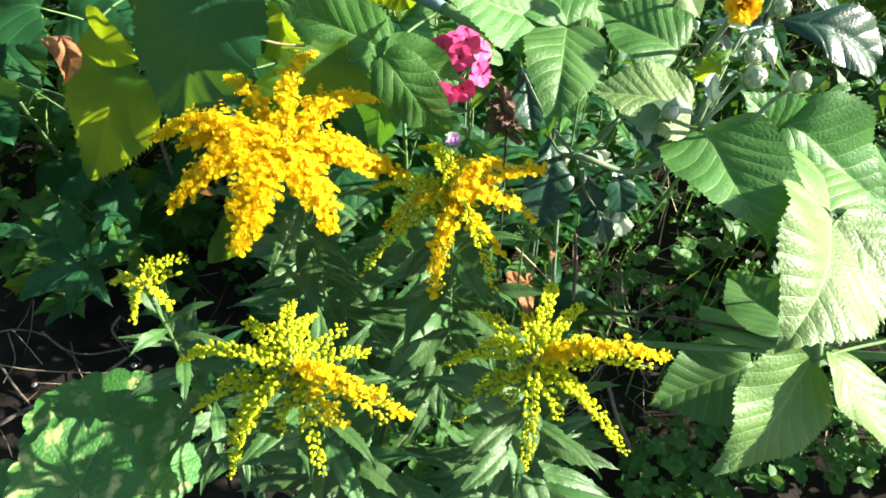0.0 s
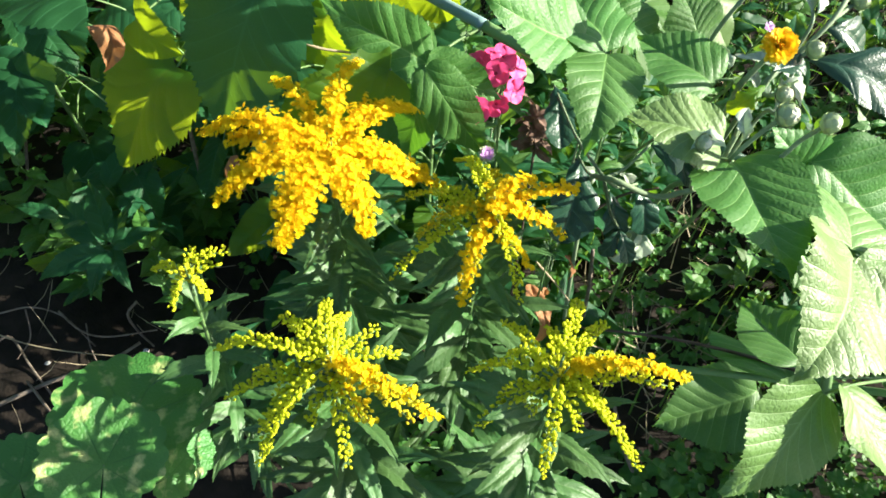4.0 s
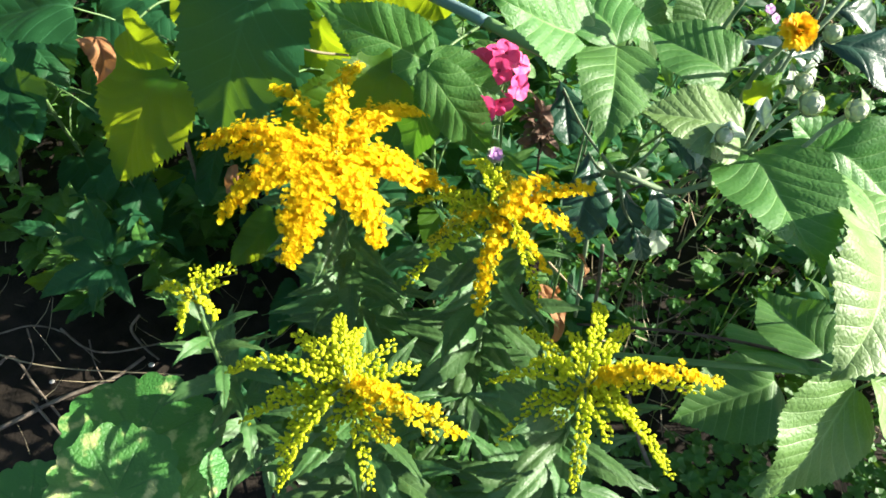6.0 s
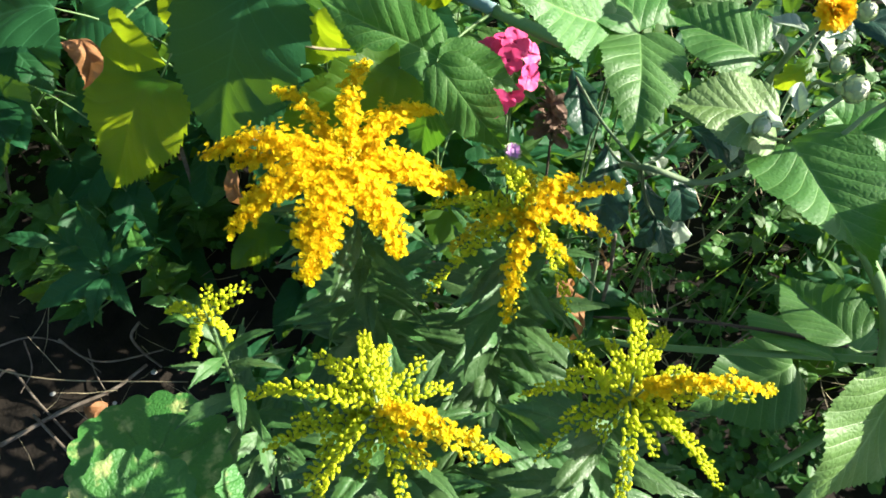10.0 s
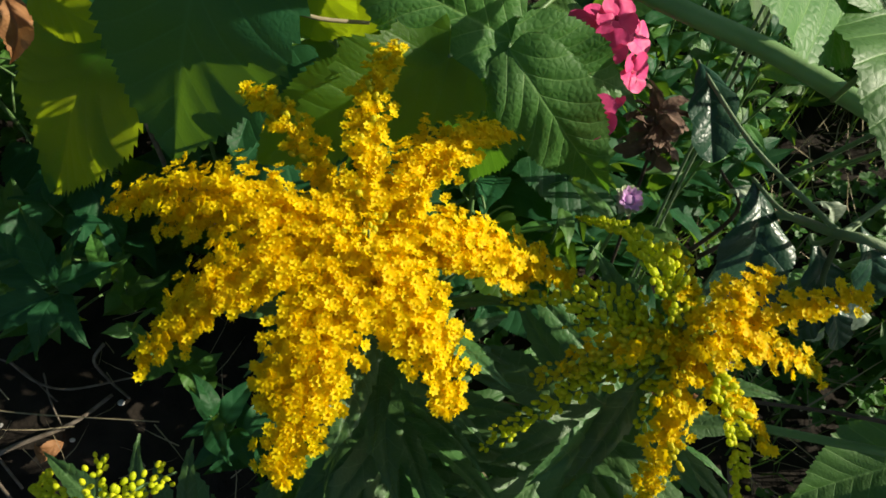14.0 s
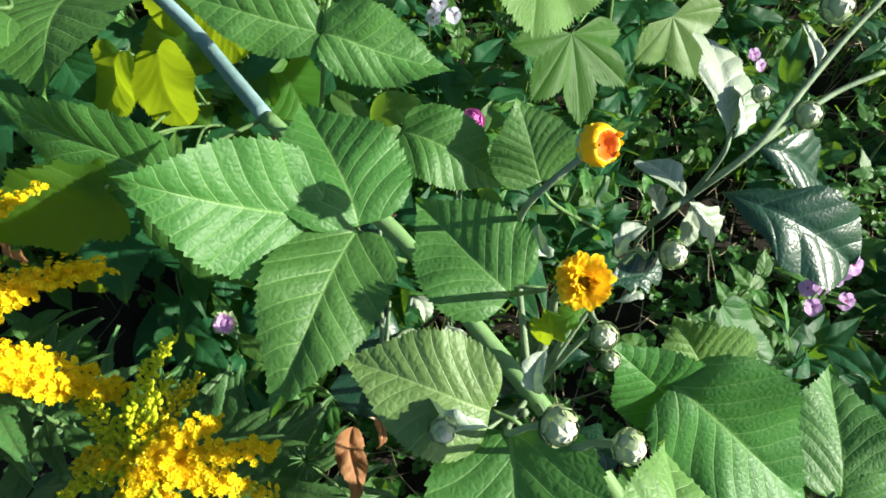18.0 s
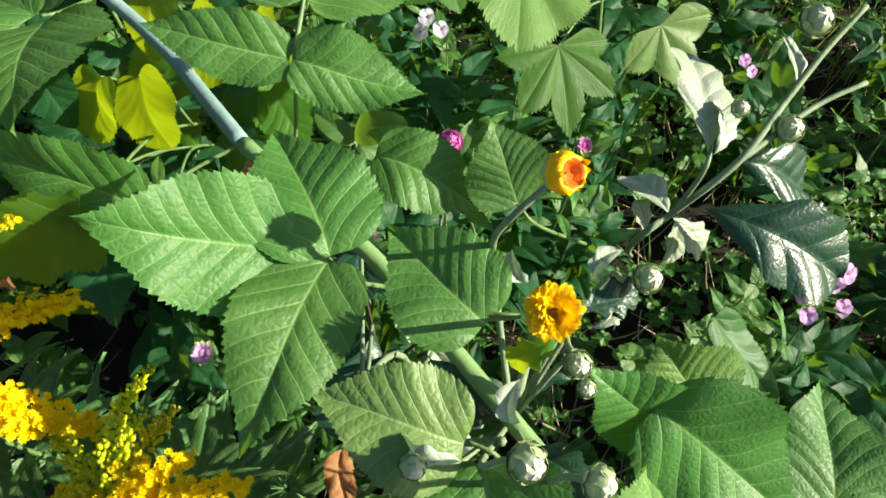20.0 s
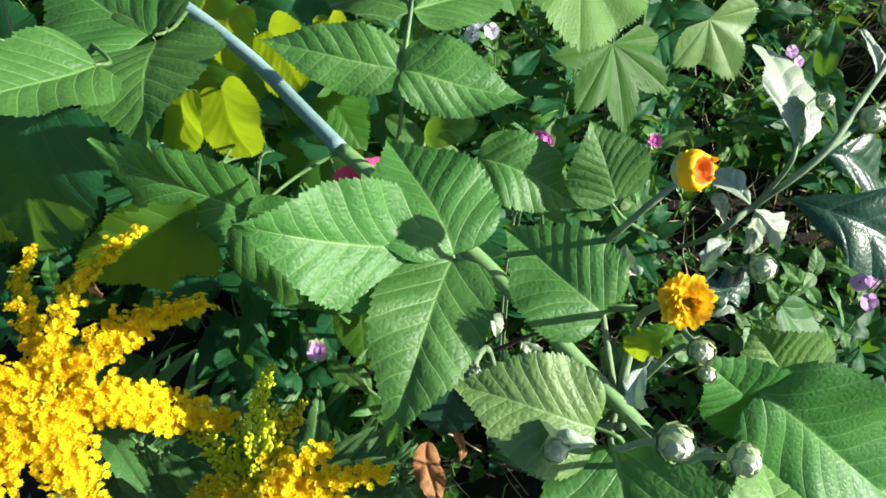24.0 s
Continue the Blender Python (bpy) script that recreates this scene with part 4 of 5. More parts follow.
fan(vine, (0.205, 0.957, 0.676), (0.210, 0.843, 0.650), 121, VINE_PALE, (0.3, -0.6, 0.75), 3, 0.16, 40, 0.07, 105, 0.05, 0.08, label="large pale yellowish-green toothed leaf", stalk_to=(0.30, 1.12, 0.62))
fan(vine, (0.263, 0.953, 0.562), (0.301, 0.863, 0.494), 122, VINE, (0.45, -0.5, 0.75), 5, 0.40, 45, 0.08, 112, 0.12, 0.09, stalk_to=(0.34, 1.18, 0.45))
fan(vine, (0.409, 1.069, 0.509), (0.469, 1.024, 0.437), 123, VINE_PALE, (0.2, -0.6, 0.75), 3, 0.40, 36, 0.08, 105, stalk_to=(0.36, 1.2, 0.30))
fan(vine, (0.108, 1.023, 0.613), (0.070, 0.960, 0.601), 124, VINE, (0.1, -0.6, 0.75), 5, 0.3, stalk_to=(0.30, 1.12, 0.62))
fan(vine, (-0.125, 0.851, 0.443), (-0.196, 0.827, 0.398), 125, VINE, (0.1, -0.6, 0.75), 5, 0.3, stalk_to=(0.2, 1.1, 0.1))

# ---- scalloped rosette by the bare soil ----
geum = thing("scalloped_herb", "low herb with round scalloped leaves, sun dapples painted pale", "herb", "", (-0.42, 0.36, 0.0))
fan(geum, (-0.315, 0.219, 0.576), (-0.343, 0.297, 0.559), 131, GEUM, (0.35, -0.4, 0.85), 7, 0.05, 19, 0.09, 178, -0.06, 0.07, stalk_to=(-0.42, 0.36, 0.0), scallop=True)
fan(geum, (-0.307, 0.163, 0.611), (-0.321, 0.225, 0.620), 132, GEUM, (0.35, -0.4, 0.85), 7, 0.05, 19, 0.09, 178, -0.06, 0.07, stalk_to=(-0.42, 0.36, 0.0), scallop=True)
fan(geum, (-0.433, 0.169, 0.515), (-0.466, 0.212, 0.515), 133, GEUM, (0.35, -0.4, 0.85), 7, 0.05, 19, 0.09, 178, -0.06, 0.07, stalk_to=(-0.42, 0.36, 0.0), scallop=True)
fan(geum, (-0.297, 0.222, 0.471), (-0.279, 0.259, 0.453), 134, GEUM, (0.3, -0.5, 0.85), 7, 0.05, 19, 0.09, 178, -0.06, 0.07, stalk_to=(-0.42, 0.36, 0.0), scallop=True)
fan(geum, (-0.282, 0.181, 0.523), (-0.265, 0.202, 0.506), 135, GEUM, (0.3, -0.5, 0.85), 7, 0.05, 19, 0.09, 178, -0.06, 0.07, stalk_to=(-0.42, 0.36, 0.0), scallop=True)

# ---- flowers ----
def petal_mesh(name, length, width, lift, seed, notch=0.0):
    return blade_mesh(name, length, width, "obovate", seed, 4, 0.05, 3, 0, 0.0, 0.0, 0.06, cols=4)


PHLOX_PETAL = petal_mesh("petal", 0.0125, 0.0120, 0, 3)
EYE_V, EYE_F = ball_form(8, 4, 0.0016, 0.0008)


def blossom(plant, at, face, seed, mat, scale=1.0, name="blossom"):
    """A flat five-petalled flower with a dark eye."""
    mesh = bpy.data.meshes.new("eye")
    mesh.from_pydata([(x * 1.3, y * 1.3, z + 0.0006) for x, y, z in EYE_V], [], EYE_F)
    eye = link(name, mesh, PINK_EYE)
    z = Vector(face).normalized()
    q = z.to_track_quat("Z", "Y").to_matrix().to_4x4()
    eye.matrix_basis = Matrix.Translation(at) @ q @ Matrix.Rotation(seed * 1.3, 4, "Z") @ Matrix.Scale(scale, 4)
    under(eye, plant)
    for k in range(5):
        p = link("petal", PHLOX_PETAL, None, eye)
        if mat.name not in PHLOX_PETAL.materials:
            PHLOX_PETAL.materials.append(mat)
        p.material_slots[0].link = "OBJECT"
        p.material_slots[0].material = mat
        p.matrix_basis = Matrix.Rotation(k * 2 * math.pi / 5, 4, "Z") @ Matrix.Rotation(radians(8 + 7 * ((k * seed) % 3)), 4, "X")
    return eye


PHLOX_LEAVES = [blade_mesh("phlox_leaf", 0.07, 0.020, "lance", 140 + i, 9, 0.08, 7, 0, 0, 0.004, 0.05, cols=5) for i in range(3)]


def upright(plant, foot, top, mat, meshes, leafmat, pairs, low, size, seed, r0=0.003, r1=0.0016):
    """A stem with leaves in crossed pairs."""
    rnd = np.random.RandomState(seed)
    foot, top = Vector(foot), Vector(top)
    mid = (foot + top) / 2 + Vector((rnd.normal() * 0.015, rnd.normal() * 0.015, 0))
    tube("stem", [tuple(foot - Vector((0, 0, 0.015))), tuple(mid), tuple(top)], r0, r1, mat, plant)
    for i in range(pairs):
        s = low + (0.97 - low) * i / max(pairs - 1, 1)
        at = foot * (1 - s) ** 2 + mid * 2 * s * (1 - s) + top * s * s
        for side in (0, math.pi):
            a = i * 1.5708 + side + seed + rnd.normal() * 0.25
            ob = link("leaf", meshes[rnd.randint(len(meshes))], leafmat)
            way = Vector((math.cos(a), math.sin(a), 0.25 + rnd.normal() * 0.25))
            ob.matrix_basis = aim(at, at + way, (rnd.normal() * 0.3, rnd.normal() * 0.3, 1)) @ Matrix.Scale(size * (0.7 + 0.5 * rnd.rand()) * (1.1 - 0.4 * s), 4)
            under(ob, plant)


def phlox(label, foot, top, flowers, mat, seed, scale=1.0, pairs=9):
    plant = thing("phlox_plant", label, "phlox", "phlox plants", foot)
    upright(plant, foot, top, STEM, PHLOX_LEAVES, PHLOX_LEAF, pairs, 0.25, 1.0, seed)
    for k, (at, face) in enumerate(flowers):
        blossom(plant, at, face, seed + k, mat, scale)
        mid = Vector(at) - Vector(face).normalized() * 0.012
        tube("flower_stalk", [at, tuple(mid), top], 0.0007, 0.0009, STEM, plant, sides=5)
    return plant


UPF = (0.1, -0.6, 0.8)
phlox("garden phlox with a cluster of bright magenta-pink flowers", (0.05, 0.74, 0.0), (0.037, 0.626, 0.670),
    [((0.008, 0.606, 0.715), (-0.3, -0.5, 0.8)), ((0.035, 0.609, 0.725), (0.2, -0.6, 0.8)), ((0.024, 0.612, 0.718), (0.0, -0.2, 0.9)), ((0.048, 0.583, 0.700), (0.6, -0.6, 0.5)), ((0.027, 0.587, 0.720), (0.0, -0.9, 0.4)),
     ((0.030, 0.571, 0.690), (0.0, -0.9, 0.2)), ((0.006, 0.507, 0.738), (-0.1, -0.7, 0.7)), ((0.050, 0.606, 0.712), (0.6, -0.3, 0.7)), ((0.014, 0.600, 0.704), (-0.3, -0.7, 0.6)), ((0.014, 0.567, 0.690), (-0.3, -0.8, 0.5))], PINK, 5, 1.28)
phlox("garden phlox with a few pink flowers behind goldenrod", (-0.12, 0.78, 0.0), (-0.107, 0.612, 0.675),
    [((-0.113, 0.588, 0.708), (0.2, -0.6, 0.8)), ((-0.104, 0.592, 0.690), (0.0, -0.8, 0.6)), ((-0.022, 0.616, 0.610), (-0.2, -0.7, 0.7))], PINK, 8)
phlox("phlox with lilac-pink flowers over clover", (0.78, 0.98, 0.0), (0.693, 0.772, 0.309),
    [((0.659, 0.762, 0.349), UPF), ((0.682, 0.779, 0.347), (0.3, -0.5, 0.8)), ((0.645, 0.761, 0.339), (-0.3, -0.5, 0.8)), ((0.694, 0.748, 0.340), UPF)], LILAC, 12, 1.1)
phlox("phlox with lilac flowers beside raspberry leaves", (0.52, 0.55, 0.0), (0.616, 0.724, 0.490),
    [((0.580, 0.705, 0.530), UPF), ((0.592, 0.689, 0.530), (0.3, -0.5, 0.8)), ((0.591, 0.692, 0.510), (-0.3, -0.7, 0.7)), ((0.596, 0.684, 0.430), UPF)], LILAC, 14, 1.0, 7)
phlox("phlox with pale bluish flowers in the back", (0.14, 1.42, 0.0), (0.085, 1.071, 0.474),
    [((0.084, 1.030, 0.517), UPF), ((0.103, 1.030, 0.498), (0.3, -0.7, 0.7)), ((0.077, 1.020, 0.499), (-0.3, -0.7, 0.7))], PALE_LILAC, 16, 1.0, 7)
phlox("phlox with small lilac flowers at the back", (0.62, 1.30, 0.0), (0.571, 1.122, 0.407),
    [((0.548, 1.079, 0.450), UPF), ((0.565, 1.079, 0.430), (0.3, -0.7, 0.7))], LILAC, 18, 0.8, 6)

SCALE_MESH = blade_mesh("scale", 0.012, 0.006, "oblong", 3, 14, 0.2, 3, 0, 0, 0, 0.02, cols=3)
BRACT = blade_mesh("scale", 0.0115, 0.0062, "oblong", 3, 26, -0.16, 3, 0, 0, 0, 0.03, cols=4)
RAY = blade_mesh("petal", 0.0130, 0.0058, "oblong", 5, 12, 0.12, 3, 0, 0, 0, 0.03, cols=3)


def dress(ob, mesh, mat):
    """One shared petal mesh in a material of its own."""
    if not mesh.materials:
        mesh.materials.append(mat)
    ob.material_slots[0].link = "OBJECT"
    ob.material_slots[0].material = mat


def solid(name, base, faces, mat, pose_, parent, scale=1.0, label=""):
    mesh = bpy.data.meshes.new(name)
    mesh.from_pydata([tuple(c * scale for c in v) for v in base], [], faces)
    ob = link(name, mesh, mat, None, label)
    ob.matrix_basis = pose_
    return under(ob, parent)


def turned(at, face):
    return Matrix.Translation(at) @ Vector(face).normalized().to_track_quat("Z", "Y").to_matrix().to_4x4()


BALL_V, BALL_F = ball_form(14, 9, 1.0, 0.9)

BUD_BALL_V, BUD_BALL_F = ball_form(28, 12, 1.0, 0.95)
BUD_BALL_V = [tuple(c * (1 + 0.035 * abs(math.sin(3.5 * math.atan2(v[1], v[0]) + 2.2 * v[2]))) for c in v) for v in BUD_BALL_V]


def mum_bud(plant, at, face, r, seed, mat=MUM_BUD, tipmat=None):
    core = solid("bud", BUD_BALL_V, BUD_BALL_F, mat, turned(at, face), plant, r * 1.02)
    for ring, (n, lat) in enumerate(((7, -62), (8, -30), (7, 4), (6, 40))):
        for k in range(n):
            o = link("scale", BRACT, None, core)
            dress(o, BRACT, tipmat or (MUM_TIP if ring == 3 else mat))
            c, d = math.cos(radians(lat)), math.sin(radians(lat))
            o.matrix_basis = Matrix.Rotation(k * 2 * math.pi / n + ring * 0.35 + seed, 4, "Z") @ Matrix.Translation((0, r * c * 1.03, r * d * 0.95)) @ Matrix.Rotation(radians(90 + lat + 12), 4, "X") @ Matrix.Diagonal((r / 0.0056, r / 0.0110, r / 0.0140, 1))
    return core


def mum_flower(plant, at, face, seed):
    """A half-open double yellow head with an orange middle."""
    rnd = np.random.RandomState(seed)
    core = solid("flower_head", BALL_V, BALL_F, MUM_HEART, turned(at, face) @ Matrix.Scale(0.82, 4), plant, 0.0085)
    for ring, (n, tilt, k_) in enumerate(((22, 8, 1.05), (22, 22, 1.1), (22, 36, 1.1), (20, 50, 1.05), (17, 63, 0.95), (13, 75, 0.85), (10, 86, 0.75))):
        for k in range(n):
            o = link("petal", RAY, None, core)
            dress(o, RAY, MUM_YELLOW if ring < 6 else MUM_HEART)
            o.matrix_basis = Matrix.Rotation(k * 2 * math.pi / n + ring * 0.4 + rnd.normal() * 0.08, 4, "Z") @ Matrix.Translation((0, 0.004, 0.001 * ring)) @ Matrix.Rotation(radians(tilt + rnd.normal() * 9), 4, "X") @ Matrix.Scale(k_ * (0.92 + 0.16 * rnd.rand()), 4)
    for k in range(10):
        o = link("scale", SCALE_MESH, None, core)
        dress(o, SCALE_MESH, MUM_BUD)
        o.matrix_basis = Matrix.Rotation(k * 0.628, 4, "Z") @ Matrix.Translation((0, 0.003, -0.006)) @ Matrix.Rotation(radians(10), 4, "X")
    return core


def cup_flower(plant, at, face):
    """An orange bud that opens as a cup with a red-orange hollow."""
    nv, nu = 12, 24
    v, f = [], []
    prof = [(0.001, -0.013), (0.008, -0.0125), (0.0125, -0.008), (0.0145, -0.001), (0.0142, 0.005), (0.0125, 0.009), (0.0105, 0.010), (0.0085, 0.0085), (0.0065, 0.005), (0.004, 0.003), (0.001, 0.002)]
    for i, (r, h) in enumerate(prof):
        for j in range(nu):
            a = 2 * math.pi * j / nu
            k = 1 + 0.05 * math.sin(j * 6.28 / nu * 8) * (1 if i > 2 else 0)
            v.append((r * k * math.cos(a), r * k * math.sin(a), h))
    for i in range(len(prof) - 1):
        for j in range(nu):
            f.append((i * nu + j, i * nu + (j + 1) % nu, (i + 1) * nu + (j + 1) % nu, (i + 1) * nu + j))
    mesh = bpy.data.meshes.new("flower_bud")
    mesh.from_pydata(v, [], f)
    ob = link("flower_bud", mesh, (MUM_YELLOW, MUM_ORANGE, MUM_BUD), None, "orange half-open bud with a red hollow")
    for p in mesh.polygons:
        row = p.vertices[0] // nu
        p.material_index = 2 if row < 3 else (0 if row < 6 else 1)
    ob.matrix_basis = turned(at, face) @ Matrix.Scale(0.70, 4)
    for k in range(30):
        o = link("petal", RAY, None, ob)
        dress(o, RAY, MUM_YELLOW)
        o.matrix_basis = Matrix.Rotation(k * 0.4189 + 0.1 * (k % 3), 4, "Z") @ Matrix.Translation((0, 0.0142 + 0.0010 * (k % 2), -0.005 + 0.002 * (k % 3))) @ Matrix.Rotation(radians(90 + 6 * (k % 5)), 4, "X") @ Matrix.Scale(0.95 + 0.07 * (k % 4), 4)
    return under(ob, plant)


MUM_LEAVES = [blade_mesh("leaf", 0.075, 0.042, "obovate", 160 + i, 8, (0.10, 0.16, 0.05)[i], 5, 26, 0.06, 0.008, 0.09, 0.0, 4, 0.38, cols=8) for i in range(3)]
CURLED = [blade_mesh("leaf", 0.05, 0.026, "obovate", 170 + i, 45, 0.30, 5, 18, 0.06, 0.006, 0.16, 0.0, 3, 0.3, twist=40, cols=8) for i in range(2)]

mum = thing("chrysanthemum_plant", "garden chrysanthemum with a yellow flower and downy round buds", "chrysanthemum", "chrysanthemums", (0.30, 0.66, 0.0))
MUM_AT, CUP_AT = (0.233, 0.436, 0.888), (0.230, 0.491, 0.922)
HUB = (0.229, 0.424, 0.740)
tube("stem", [(0.30, 0.66, -0.02), (0.24, 0.55, 0.40), (0.198, 0.442, 0.700), HUB], 0.0028, 0.0026, STEM, mum)
tube("stem", [HUB, (0.235, 0.466, 0.770), (0.229, 0.456, 0.830), MUM_AT], 0.0036, 0.0020, STEM_PALE, mum)
tube("stem", [HUB, (0.206, 0.503, 0.790), (0.203, 0.496, 0.830), (0.205, 0.477, 0.890), CUP_AT], 0.0024, 0.0018, STEM_PALE, mum)
mum_flower(mum, MUM_AT, (-0.05, -0.55, 0.83), 3)
cup_flower(mum, CUP_AT, (0.55, -0.45, 0.65))
for n, (spot, face, r, root) in enumerate((
        ((0.286, 0.476, 0.857), (0.4, -0.3, 0.8), 0.0088, (0.268, 0.487, 0.820)),
        ((0.252, 0.426, 0.850), (0.2, -0.5, 0.8), 0.0080, (0.246, 0.454, 0.815)),
        ((0.226, 0.367, 0.882), (0.5, -0.5, 0.6), 0.0098, (0.209, 0.376, 0.825)),
        ((0.257, 0.363, 0.880), (0.7, -0.4, 0.5), 0.0086, (0.240, 0.374, 0.825)),
        ((0.260, 0.420, 0.832), (0.2, -0.5, 0.8), 0.0058, (0.251, 0.442, 0.810)),
        ((0.176, 0.365, 0.852), (0.45, -0.75, 0.3), 0.0072, (0.188, 0.372, 0.790)))):
    mum_bud(mum, spot, face, r * 0.76, n)
    tube("flower_stalk", [spot, tuple((Vector(spot) + Vector(root)) / 2 + Vector((0, 0, 0.004))), root, HUB], 0.0018, 0.0019, STEM_PALE, mum)
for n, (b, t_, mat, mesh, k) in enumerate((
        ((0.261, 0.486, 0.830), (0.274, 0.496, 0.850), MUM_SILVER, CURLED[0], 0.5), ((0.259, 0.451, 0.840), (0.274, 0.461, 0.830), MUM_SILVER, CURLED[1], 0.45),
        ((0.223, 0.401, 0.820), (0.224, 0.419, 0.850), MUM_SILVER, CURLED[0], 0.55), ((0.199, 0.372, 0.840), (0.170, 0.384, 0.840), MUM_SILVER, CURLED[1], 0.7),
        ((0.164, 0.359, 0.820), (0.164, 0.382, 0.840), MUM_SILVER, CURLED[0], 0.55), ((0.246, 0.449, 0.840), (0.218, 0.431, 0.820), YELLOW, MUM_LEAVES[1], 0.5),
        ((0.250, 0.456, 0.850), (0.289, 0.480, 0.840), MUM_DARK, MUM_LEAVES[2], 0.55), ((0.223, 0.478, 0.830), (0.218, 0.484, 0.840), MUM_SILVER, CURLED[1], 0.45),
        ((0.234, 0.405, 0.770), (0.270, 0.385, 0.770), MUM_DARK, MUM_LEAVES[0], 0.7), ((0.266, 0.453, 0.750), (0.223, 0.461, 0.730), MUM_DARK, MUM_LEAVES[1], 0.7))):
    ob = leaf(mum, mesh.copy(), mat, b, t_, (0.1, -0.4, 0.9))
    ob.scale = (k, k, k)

tube("stem", [(0.17, 0.52, 0.30), (0.140, 0.500, 0.62), (0.130, 0.423, 0.740), (0.174, 0.409, 0.735), (0.199, 0.403, 0.750), (0.220, 0.402, 0.770), (0.220, 0.394, 0.800)], 0.0030, 0.0026, STEM_PALE, mum, "arching pale green stem")
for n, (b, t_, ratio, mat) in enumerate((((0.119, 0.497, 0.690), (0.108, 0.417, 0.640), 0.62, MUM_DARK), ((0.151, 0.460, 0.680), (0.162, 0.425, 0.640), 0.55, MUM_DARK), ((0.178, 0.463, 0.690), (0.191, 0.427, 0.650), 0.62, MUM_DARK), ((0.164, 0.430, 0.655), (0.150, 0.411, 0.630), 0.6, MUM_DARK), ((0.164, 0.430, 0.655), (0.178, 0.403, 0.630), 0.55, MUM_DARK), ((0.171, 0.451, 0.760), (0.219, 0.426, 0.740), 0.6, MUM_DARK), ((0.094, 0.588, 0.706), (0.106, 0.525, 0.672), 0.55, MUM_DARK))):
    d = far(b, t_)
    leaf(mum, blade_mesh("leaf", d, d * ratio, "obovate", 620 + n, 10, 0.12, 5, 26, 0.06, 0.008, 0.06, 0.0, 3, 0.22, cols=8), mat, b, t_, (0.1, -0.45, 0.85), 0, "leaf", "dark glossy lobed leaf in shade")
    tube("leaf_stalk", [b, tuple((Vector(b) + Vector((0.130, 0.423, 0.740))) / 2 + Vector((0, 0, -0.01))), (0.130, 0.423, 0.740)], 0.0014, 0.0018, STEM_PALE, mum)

mum2 = thing("chrysanthemum_plant", "chrysanthemum with silvery lobed leaves and green buds", "chrysanthemum", "chrysanthemums", (0.50, 1.00, 0.0))
tube("stem", [(0.50, 1.00, -0.02), (0.328, 0.617, 0.654), (0.340, 0.600, 0.742), (0.372, 0.617, 0.789), (0.408, 0.672, 0.801), (0.434, 0.710, 0.815), (0.459, 0.741, 0.831)], 0.0032, 0.0022, STEM_PALE, mum2)
tube("stem", [(0.372, 0.617, 0.789), (0.430, 0.673, 0.791), (0.470, 0.698, 0.797)], 0.0026, 0.0020, STEM_PALE, mum2)
tube("leaf_stalk", [(0.340, 0.600, 0.742), (0.346, 0.604, 0.789), (0.350, 0.623, 0.797)], 0.0022, 0.0016, STEM_PALE, mum2)
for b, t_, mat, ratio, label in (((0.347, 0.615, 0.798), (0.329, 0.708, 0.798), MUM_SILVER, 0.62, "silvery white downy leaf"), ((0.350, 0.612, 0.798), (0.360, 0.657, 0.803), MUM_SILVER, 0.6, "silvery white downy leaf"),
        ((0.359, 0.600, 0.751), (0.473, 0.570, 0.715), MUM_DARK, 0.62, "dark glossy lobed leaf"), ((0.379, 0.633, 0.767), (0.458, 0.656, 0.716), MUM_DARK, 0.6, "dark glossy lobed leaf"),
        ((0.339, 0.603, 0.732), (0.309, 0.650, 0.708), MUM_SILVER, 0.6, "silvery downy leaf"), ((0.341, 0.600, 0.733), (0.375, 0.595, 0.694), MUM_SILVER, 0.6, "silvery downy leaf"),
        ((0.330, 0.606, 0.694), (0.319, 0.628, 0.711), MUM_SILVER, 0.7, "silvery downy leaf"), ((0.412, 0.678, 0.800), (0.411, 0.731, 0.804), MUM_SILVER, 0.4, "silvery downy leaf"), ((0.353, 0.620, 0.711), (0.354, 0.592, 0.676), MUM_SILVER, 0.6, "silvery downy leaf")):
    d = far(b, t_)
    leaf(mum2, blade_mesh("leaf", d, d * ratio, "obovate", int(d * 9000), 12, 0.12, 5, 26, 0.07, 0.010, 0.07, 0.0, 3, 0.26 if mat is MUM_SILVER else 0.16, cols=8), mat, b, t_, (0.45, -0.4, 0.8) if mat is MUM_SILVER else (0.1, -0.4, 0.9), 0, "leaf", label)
for n, (spot, r) in enumerate((((0.365, 0.643, 0.814), 0.0055), ((0.408, 0.647, 0.794), 0.0085), ((0.417, 0.716, 0.834), 0.010))):
    mum_bud(mum2, spot, (0.3, -0.3, 0.8), r, n)

